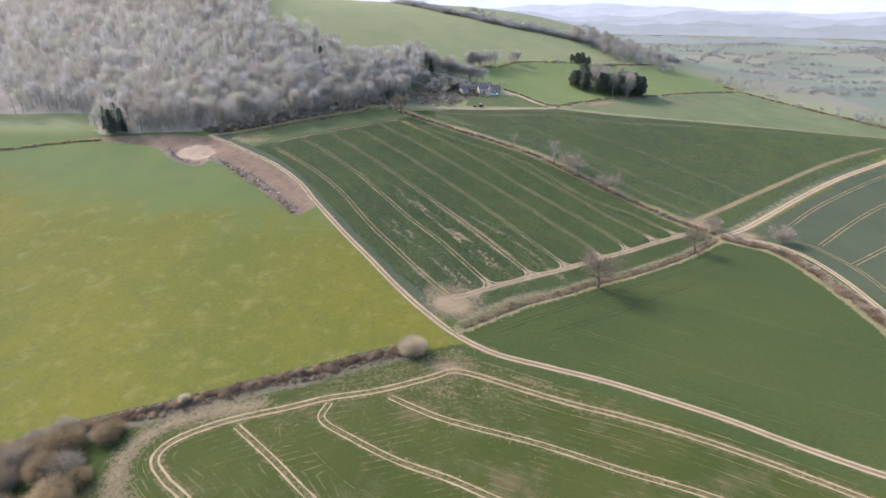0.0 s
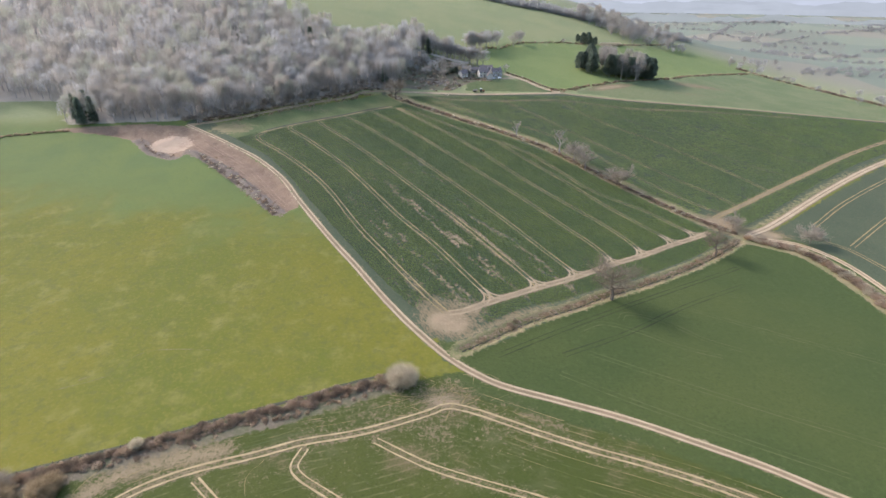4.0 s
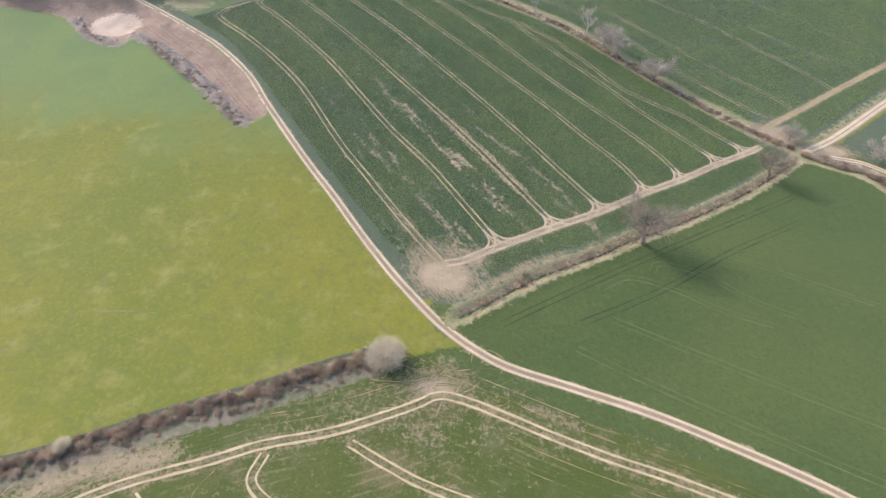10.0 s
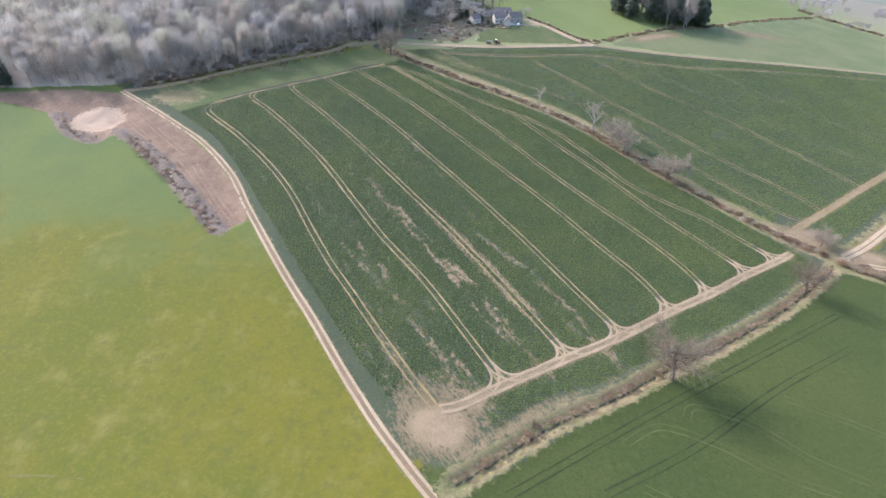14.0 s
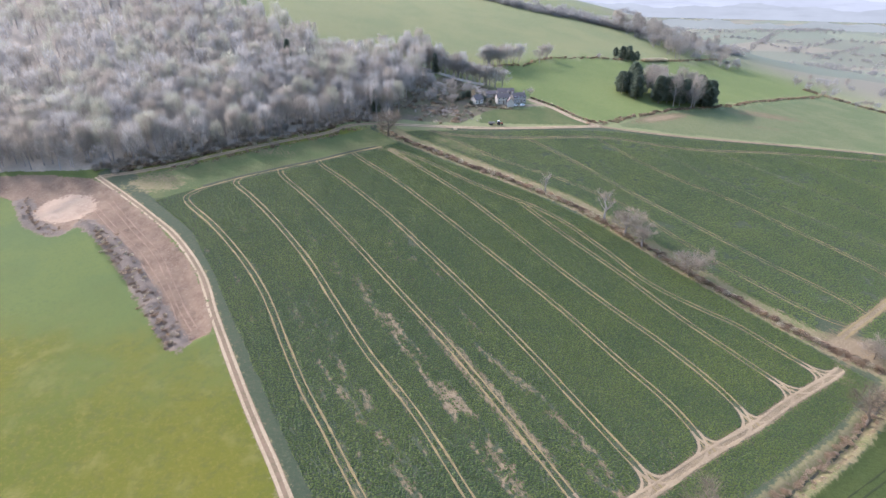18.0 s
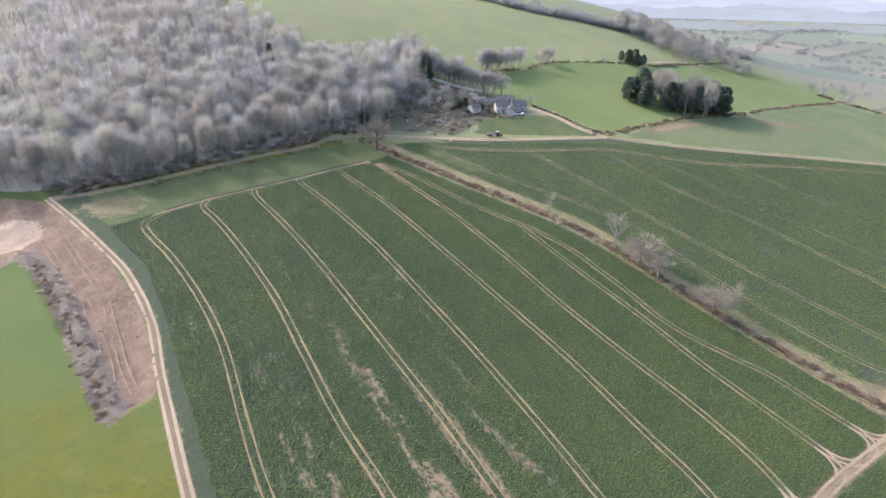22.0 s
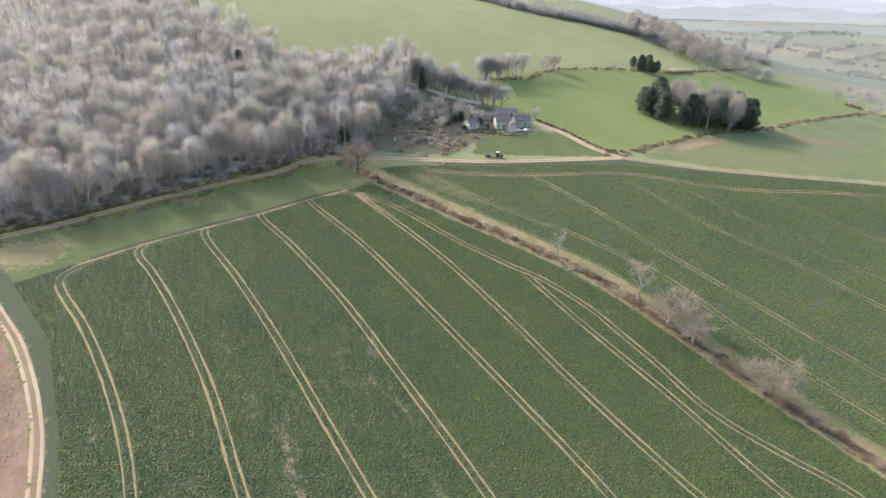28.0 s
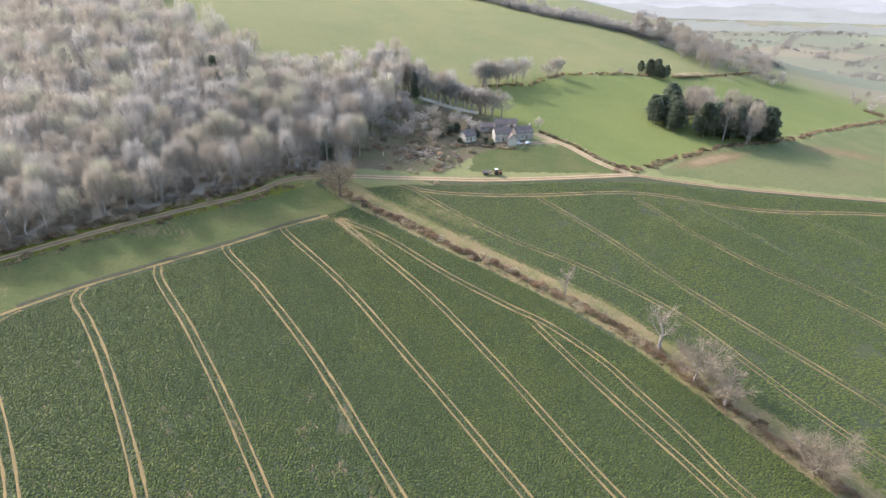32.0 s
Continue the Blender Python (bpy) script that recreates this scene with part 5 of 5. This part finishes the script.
# far hedgerows and copses over the valley
fs = []
rng = random.Random(33)
for _ in range(95):
    x, y = rng.uniform(250, 1500), rng.uniform(640, 1850)
    if x < 0.55 * (y - 560) - 160:
        continue
    a, n = rng.uniform(0, 3.14), rng.randrange(10, 34)
    for i in range(n):
        fs.append((x + math.cos(a) * i * 9 + rng.gauss(0, 4), y + math.sin(a) * i * 9 + rng.gauss(0, 4)))
belt = curve([(-70, 900), (0, 838), (40, 818), (83, 800), (132, 802), (188, 803), (240, 812), (300, 830), (345, 850)], 2.0)
for k in range(700):
    p = belt[int(rng.uniform(0, len(belt) - 1))]
    fs.append((p[0] + rng.gauss(0, 5), p[1] + abs(rng.gauss(0, 14))))
me = join_copies("far_trees", [shrub_mesh(120 + i, 10.0, 5.0, 150, TWIG, 0.2, 3) for i in range(3)], fs, rng, lambda k: (k % 3,), 0.4, 1.05)
tagged(new("far_hedgerow_trees", me), "hazy bare hedgerow trees across the far valley", "trees", kind="stuff")


# ---- crop canopy ----
def canopy(poly, step, seed, lo, hi, lines, keep):
    xs = np.array([p[0] for p in poly]); ys = np.array([p[1] for p in poly])
    X, Y = np.meshgrid(np.arange(xs.min(), xs.max(), step), np.arange(ys.min(), ys.max(), step))
    X = X + (hash2(X, Y, seed) - 0.5) * step * 0.9
    Y = Y + (hash2(Y, X, seed + 1) - 0.5) * step * 0.9
    X, Y = X.ravel(), Y.ravel()
    ok = inside(poly, X, Y) & keep(X, Y)
    X, Y = X[ok], Y[ok]
    clear = np.ones(len(X), bool)
    for line, w in lines:
        d = line_distance(line[::6] if len(line) > 40 else line[::3], X, Y)
        clear &= (d > w) | ((d < 0.62) & (w == 1.5) & (hash2(X, Y, 3) > 0.25))
    X, Y = X[clear], Y[clear]
    n = len(X)
    rs = np.random.RandomState(seed)
    Z = relief(X, Y)
    R = step * rs.uniform(0.42, 0.66, n)
    Hh = rs.uniform(lo, hi, n)
    a0 = rs.uniform(0, 6.28, n)
    verts = np.empty((n, 5, 3), np.float32)
    verts[:, 0] = np.c_[X + rs.uniform(-0.15, 0.15, n), Y + rs.uniform(-0.15, 0.15, n), Z + Hh]
    for i in range(4):
        a = a0 + i * 1.5708
        r = R * rs.uniform(0.85, 1.15, n)
        verts[:, 1 + i] = np.c_[X + np.cos(a) * r, Y + np.sin(a) * r, Z + 0.05]
    k = (np.arange(n) * 5)[:, None]
    tris = np.concatenate([np.c_[k, k + 1 + i, k + 1 + (i + 1) % 4] for i in range(4)])
    return tri_mesh("canopy", verts.reshape(-1, 3), tris, RAPE_LEAF)


def thin_spots(x, y):
    u, v = -0.55 * x + 0.83 * y, 0.83 * x + 0.55 * y
    p = worn_rape(x, y)
    p = np.maximum(p, 2.2 * np.exp(-(((x - 3) / 15) ** 2 + ((y - 196) / 11) ** 2)))
    ditch = line_distance(DITCH[::4], x, y)
    p = np.maximum(p, 1.1 * smooth(10, 5, ditch) * smooth(70, 25, x) + 0.3 * smooth(9, 5, ditch))
    p = p + 0.35 * smooth(0.56, 0.75, fnoise(x / 11, y / 11, 4))
    n = 0.42 * fnoise(u / 3, v / 0.9, 8) + 0.26 * fnoise(u / 12, v / 3, 18) + 0.32 * hash2(x * 7.1, y * 3.3, 5)
    return (n > 0.14 + 0.5 * p) & (y - x < 469.5)


pairs = [(curve(p), 1.5) for p in TRAMLINES] + [(np.vstack([swing(q, HEADLAND, w), swing(q, HEADLAND, w)[-1:]]), 1.9) for q in TRAMLINES[1:] for w in (-1, 1)] + [(HEADLAND, 1.9), (HEADLAND_NORTH, 1.6), (TRACK, 4.0), (HEDGE_MID, 4.6), (WOOD_TRACK, 4.0), (DITCH, 5.0)]
tagged(new("oilseed_rape", canopy(RAPE, 0.54, 3, 0.2, 0.46, pairs, thin_spots)), "dense leafy young oilseed rape crop", "crop", kind="stuff")
pairs = [(curve(p), 1.5) for p in EAST_LINES] + [(EAST_HEAD, 1.9), (EAST_NORTH, 1.6), (HEDGE_MID, 7.0), (EAST_TRACK, 8.0)]
tagged(new("oilseed_rape", canopy(RAPE_EAST, 0.8, 5, 0.15, 0.4, pairs, lambda x, y: fnoise(x / 3, y / 3, 8) > 0.25 + 0.9 * np.exp(-(((x - 152) / 11) ** 2 + ((y - 303) / 9) ** 2)) + 0.12 * smooth(0.5, 0.7, fnoise(x / 15, y / 15, 5)))), "leafy green crop on the farther slope", "crop", kind="stuff")


# ---- cottages and what stands round them ----
def box(v, f, lo, hi):
    k = len(v)
    (a, b, c), (d, e, g) = lo, hi
    v += [(a, b, c), (d, b, c), (d, e, c), (a, e, c), (a, b, g), (d, b, g), (d, e, g), (a, e, g)]
    f += [(k, k + 3, k + 2, k + 1), (k + 4, k + 5, k + 6, k + 7), (k, k + 1, k + 5, k + 4), (k + 1, k + 2, k + 6, k + 5), (k + 2, k + 3, k + 7, k + 6), (k + 3, k, k + 4, k + 7)]


def solid(name, boxes, material):
    v, f = [], []
    for lo, hi in boxes:
        box(v, f, lo, hi)
    return mesh_from(name, v, f, material)


def cottage(label, x, y, spin, width, depth, eaves, ridge, wall_mat, windows, chimneys, storeys=2):
    ob = thing("cottage", label, "house", on_land(x, y, -0.3), spin)
    w, d = width / 2, depth / 2
    v = [(-w, -d, 0), (w, -d, 0), (w, d, 0), (-w, d, 0), (-w, -d, eaves), (w, -d, eaves), (w, d, eaves), (-w, d, eaves), (-w, 0, ridge), (w, 0, ridge)]
    f = [(0, 1, 5, 4), (2, 3, 7, 6), (1, 2, 6, 9, 5), (3, 0, 4, 8, 7), (4, 5, 9, 8), (6, 7, 8, 9), (0, 3, 2, 1)]
    wall = part("wall", mesh_from("wall", v, f, wall_mat), ob)
    slope = (ridge - eaves) / d
    for s in (-1, 1):
        e = d + 0.35
        q = [(-w - 0.3, s * e, eaves - 0.35 * slope + 0.08), (w + 0.3, s * e, eaves - 0.35 * slope + 0.08), (w + 0.3, 0, ridge + 0.08), (-w - 0.3, 0, ridge + 0.08)]
        q += [(a, b, c + 0.16) for a, b, c in q]
        part("roof", mesh_from("roof", q, [(0, 1, 2, 3), (4, 5, 6, 7), (0, 1, 5, 4), (1, 2, 6, 5), (2, 3, 7, 6), (3, 0, 4, 7)], SLATE), ob)
    for cx in chimneys:
        c = part("chimney", solid("chimney", [((cx - 0.45, -0.4, ridge - 0.6), (cx + 0.45, 0.4, ridge + 1.1)), ((cx - 0.52, -0.47, ridge + 1.1), (cx + 0.52, 0.47, ridge + 1.25))], STONE_WALL), ob)
        part("chimney_pot", solid("chimney_pot", [((cx - 0.15, -0.15, ridge + 1.25), (cx + 0.15, 0.15, ridge + 1.7))], RUSTY_RED), c)
    for row in range(storeys):
        z = 1.0 + 2.5 * row
        for i in range(windows):
            cx = -w + width * (i + 0.5) / windows
            if row == 0 and i == windows // 2:
                part("door", solid("door", [((cx - 0.5, -d - 0.05, 0.3), (cx + 0.5, -d + 0.05, 2.4))], POST), ob, "dark wooden door")
                continue
            win = part("window", solid("window", [((cx - 0.6, -d - 0.06, z), (cx + 0.6, -d - 0.02, z + 0.12)), ((cx - 0.6, -d - 0.06, z + 1.18), (cx + 0.6, -d - 0.02, z + 1.3)),
                                                  ((cx - 0.6, -d - 0.06, z + 0.12), (cx - 0.5, -d - 0.02, z + 1.18)), ((cx + 0.5, -d - 0.06, z + 0.12), (cx + 0.6, -d - 0.02, z + 1.18)),
                                                  ((cx - 0.04, -d - 0.06, z + 0.12), (cx + 0.04, -d - 0.02, z + 1.18))], WHITE_PAINT), ob)
            part("pane", solid("pane", [((cx - 0.5, -d - 0.035, z + 0.12), (cx + 0.5, -d - 0.025, z + 1.18))], GLASS), win)
    return ob


cottage("cream limewashed cottage with a brown tiled roof", 37, 523, 0.25, 9.0, 6.0, 4.6, 7.2, LIMEWASH, 3, (-3.9, 3.9))
cottage("grey stone cottage with a weathered roof", 48, 528, 0.45, 10.0, 6.0, 4.3, 6.8, STONE_WALL, 4, (-4.6, 4.8))
cottage("small cream cottage wing with a steep gable", 42, 519.5, 1.75, 5.0, 4.6, 3.4, 6.0, LIMEWASH, 2, (), 1)
cottage("low cream cottage among dark shrubs", 19, 518, 0.7, 7.0, 5.5, 3.2, 5.8, LIMEWASH, 3, (2.6,), 1)
cottage("small grey outbuilding with a pitched roof", 29, 533, 0.2, 8.0, 4.5, 2.4, 4.2, STONE_WALL, 2, (), 1)
cottage("long low grey barn behind the cottages", 40, 540, 0.1, 12.0, 5.5, 2.6, 4.8, STONE_WALL, 2, (), 1)


def wheel(v_r, v_w):
    v, f = [], []
    rod(v, f, (0, -v_w / 2, 0), (0, v_w / 2, 0), v_r, v_r, 14)
    f += [tuple(range(13, -1, -1)), tuple(range(14, 28))]
    return mesh_from("wheel", v, f, RUBBER)


CAR_WHEEL, TRACTOR_WHEEL, SMALL_WHEEL = wheel(0.33, 0.22), wheel(0.85, 0.5), wheel(0.5, 0.35)


def white_car(x, y, spin):
    ob = thing("parked_car", "white car parked in front of the cottages", "car", on_land(x, y, 0.12), spin)
    prof = [(-2.1, 0.35), (2.1, 0.35), (2.1, 0.8), (1.2, 0.95), (0.6, 1.45), (-1.3, 1.48), (-2.0, 1.0), (-2.1, 0.8)]
    v = [(a, -0.85, b) for a, b in prof] + [(a, 0.85, b) for a, b in prof]
    n = len(prof)
    f = [tuple(range(n)), tuple(range(2 * n - 1, n - 1, -1))] + [(i, i + n, (i + 1) % n + n, (i + 1) % n) for i in range(n)]
    part("body", mesh_from("body", v, f, WHITE_PAINT), ob)
    for s in (-1, 1):
        part("side_window", solid("side_window", [((-1.2, s * 0.86 - 0.01, 1.0), (0.7, s * 0.86 + 0.01, 1.36))], GLASS), ob)
        for a in (-1.3, 1.3):
            part("wheel", CAR_WHEEL, ob, at=(a, s * 0.8, 0.33))
    part("windscreen", mesh_from("windscreen", [(1.16, -0.75, 1.0), (1.16, 0.75, 1.0), (0.66, 0.7, 1.42), (0.66, -0.7, 1.42)], [(0, 1, 2, 3)], GLASS), ob)
    return ob


white_car(46, 519.5, 0.5)
white_car(51, 521.5, 0.9)


def tractor(x, y, spin):
    ob = thing("tractor", "rusty red tractor with a pale cab on the lane verge", "tractor", on_land(x, y, 0.08), spin)
    part("bonnet", solid("bonnet", [((0.2, -0.45, 0.9), (2.1, 0.45, 1.6)), ((2.1, -0.35, 0.8), (2.3, 0.35, 1.5))], RUSTY_RED), ob)
    cab = part("cab", solid("cab", [((-1.2, -0.75, 0.9), (0.2, 0.75, 1.5))], RUSTY_RED), ob)
    part("cab_roof", solid("cab_roof", [((-1.3, -0.85, 2.55), (0.3, 0.85, 2.7))], WHITE_PAINT), cab)
    part("cab_glass", solid("cab_glass", [((-1.15, -0.7, 1.5), (0.15, 0.7, 2.55))], GLASS), cab)
    v, f = [], []
    rod(v, f, (1.5, 0.3, 1.6), (1.5, 0.3, 2.5), 0.06, 0.05, 6)
    part("exhaust", mesh_from("exhaust", v, f, RUBBER), ob)
    for s in (-1, 1):
        part("rear_wheel", TRACTOR_WHEEL, ob, at=(-0.6, s * 0.95, 0.85))
        part("front_wheel", SMALL_WHEEL, ob, at=(1.6, s * 0.85, 0.5))
    return ob


tractor(33, 484, 0.15)
ob = thing("farm_trailer", "brown flat farm trailer loaded with timber", "trailer", on_land(28.2, 483.2, 0.08), 0.15)
part("bed", solid("bed", [((-2.4, -1.1, 0.9), (2.2, 1.1, 1.1)), ((-2.4, -1.1, 1.1), (-2.3, 1.1, 1.7)), ((2.2, -0.08, 0.7), (3.0, 0.08, 0.85))], POST), ob)
for s in (-1, 1):
    for a in (-1.2, -0.1):
        part("wheel", SMALL_WHEEL, ob, at=(a, s * 0.95, 0.5))
rng = random.Random(4)
for i in range(9):
    v, f = [], []
    rod(v, f, (-2.2 + rng.uniform(0, 0.4), -0.8 + 0.2 * i, 1.2 + 0.25 * (i % 3)), (1.9 + rng.uniform(-0.4, 0.3), -0.8 + 0.2 * i, 1.2 + 0.25 * (i % 3)), 0.13, 0.11, 6)
    part("log", mesh_from("log", v, f, LOG), ob)

rng = random.Random(14)
for k in range(44):
    x, y = rng.uniform(-28, 24), rng.uniform(508, 552)
    if inside(CLEARING, np.array([x]), np.array([y]))[0] and not (12 < x and y < 526):
        plant("young_tree", "thin bare tree on the cleared slope", ROW_TREES[k % 3], x, y, rng.uniform(0.4, 0.75), k, "slope trees")
for k in range(110):
    x, y = rng.uniform(-34, 48), rng.uniform(484, 552)
    if not inside(CLEARING, np.array([x]), np.array([y]))[0] or (x > 14 and y < 530 and abs(x - 38) + abs(y - 524) < 26 and k % 3):
        continue
    ob = thing("slope_bush", "low bramble bush on the cleared slope", "bush", on_land(x, y), k, "slope bushes")
    part("stem_clump", SCRUB[k % 2 * 2], ob, size=rng.uniform(0.22, 0.5))
rng = random.Random(4)
# felled timber and brash in the cleared hillside
LOGS = []
for i in range(4):
    v, f = [], []
    rod(v, f, (-1.6, 0, 0.2), (1.4 + 0.3 * i, 0.1, 0.25 + 0.1 * i), 0.24, 0.17, 6)
    f += [(5, 4, 3, 2, 1, 0), (6, 7, 8, 9, 10, 11)]
    LOGS.append(mesh_from("log", v, f, LOG))
for k in range(130):
    x, y = rng.gauss(-2, 8), rng.gauss(495, 6)
    ob = tagged(new("felled_log", rng.choice(LOGS)), "pale felled log lying in the cleared ground", "log", "felled timber")
    ob.location, ob.rotation_euler = on_land(x, y), (0, rng.uniform(-0.5, 0.1), rng.uniform(0, 6.28))
    ob.scale = [rng.uniform(0.5, 1.1)] * 3
for k in range(40):
    ob = thing("brash_heap", "tangled heap of cut branches", "brushwood", on_land(rng.gauss(-4, 13), rng.gauss(498, 11)), rng.uniform(0, 6), "felled timber")
    part("brushwood", rng.choice(HEDGE_SHRUBS), ob, size=rng.uniform(0.6, 1.2))
for k, (x, y, s) in enumerate([(9, 522, 0.9), (13, 526, 1.0), (5, 518, 0.7), (24, 524, 0.6), (28, 519, 0.5), (15, 515, 0.45), (32, 515, 0.4), (-2, 524, 0.6), (20, 528, 0.7), (35, 531, 0.5)]):
    ob = thing("evergreen_shrub", "dark evergreen garden shrub by the cottages", "shrub", on_land(x, y), k, "garden shrubs")
    part("foliage", PINES[k % 3][1], ob, size=(0.42 * s + 0.1, 0.42 * s + 0.1, 0.3 * s))
plant("bare_tree", "bare tree beside the cottage drive", ROW_TREES[1], 58, 541, 0.6, 1.0, "garden trees")
plant("bare_tree", "reddish bare tree in the cottage garden", WOOD_TREES[2], 14, 531, 0.6, 2.0, "garden trees")


def dry_wall(line, h, name, label, seed):
    rng = random.Random(seed)
    ob = thing(name, label, "wall")
    for k in range(0, len(line) - 3, 3):
        p, q = line[k], line[k + 3]
        hh = h * rng.uniform(0.85, 1.1)
        a = math.atan2(q[1] - p[1], q[0] - p[0])
        part("wall_section", solid("wall_section", [((0, -0.3, -0.5), (3.05, 0.3, hh)), ((0.05, -0.36, hh), (3.0, 0.36, hh + 0.14))], LIMEWASH if seed == 1 else STONE_WALL), ob, at=on_land(p[0], p[1]), spin=a)
    return ob


dry_wall(curve([(-22, 565), (-10, 561), (8, 555), (26, 552)]), 1.2, "estate_wall", "pale limewashed wall below the pasture trees", 1)
hedge("field_hedge", "low dark hedge across the upper pasture", LEFT_FENCE, 1.2, 0.7, 12, HEDGE_SHRUBS[:2], 0.5)
hedge("wood_edge_scrub", "brown scrub between the wood and the earth track", shifted(WOOD_TRACK[8:150], 4.2), 0.7, 0.85, 13, HEDGE_SHRUBS, 1.2)
hedge("wood_edge_scrub", "tall bare understorey along the wood edge", shifted(WOOD_TRACK[:wood_bend + 6], 8.0), 1.25, 0.5, 43, SCRUB, 2.4)
hedge("wood_edge_scrub", "tall bare understorey inside the wood edge", shifted(WOOD_TRACK[:wood_bend + 6], 16.0), 2.6, 0.6, 44, SCRUB, 3.0)
hedge("wood_track_bank", "tan dead grass and debris beside the earth track", shifted(WOOD_TRACK[25:wood_bend], -4.0), 0.7, 0.7, 45, GRASS_TUFT + HEDGE_SHRUBS[2:3], 1.2, "tuft", 200, 0.35)
hedge("garden_hedge", "low hedge below the cottage garden", curve([(12, 509), (24, 513), (36, 513), (44, 514)]), 0.9, 0.6, 14, HEDGE_SHRUBS, 0.4)
hedge("drive_hedge", "low thorn hedge along the cottage drive", shifted(DRIVE, -4.0), 0.8, 0.7, 15, HEDGE_SHRUBS, 0.6)

# fence posts along the pasture side of the track
POST_MESH = solid("post", [((-0.06, -0.06, -0.4), (0.06, 0.06, 1.15))], POST)
ob = thing("post_fence", "weathered wooden posts of a stock fence by the hedge", "fence")
line = shifted(HEDGE_WEST, 1.9)
for k in range(0, len(line), 4):
    part("post", POST_MESH, ob, at=on_land(*line[k]))

# clods on the dug bank
CLODS = []
for i in range(3):
    bm = bmesh.new()
    bmesh.ops.create_icosphere(bm, subdivisions=1, radius=0.5)
    for q in bm.verts:
        q.co *= 0.7 + 0.6 * noise.noise(q.co * 2 + Vector((i * 5, 0, 0)))
        q.co.z *= 0.6
    me = bpy.data.meshes.new("clod")
    bm.to_mesh(me)
    bm.free()
    me.materials.append(SPOIL)
    CLODS.append(me)
xs, ys = np.random.RandomState(4).uniform(-232, -68, 9000), np.random.RandomState(5).uniform(262, 368, 9000)
ok = inside(EARTH, xs, ys) & (fnoise(xs / 6, ys / 6, 2) > 0.5) & (np.hypot(xs + 155, ys - 343) > 13)
me = join_copies("earth_clods", CLODS, list(zip(xs[ok], ys[ok])), rng, lambda k: (k % 3,), 0.25, 0.8)
tagged(new("earth_clods", me), "tumbled clods of brown dug earth on the bank", "earth", kind="stuff")
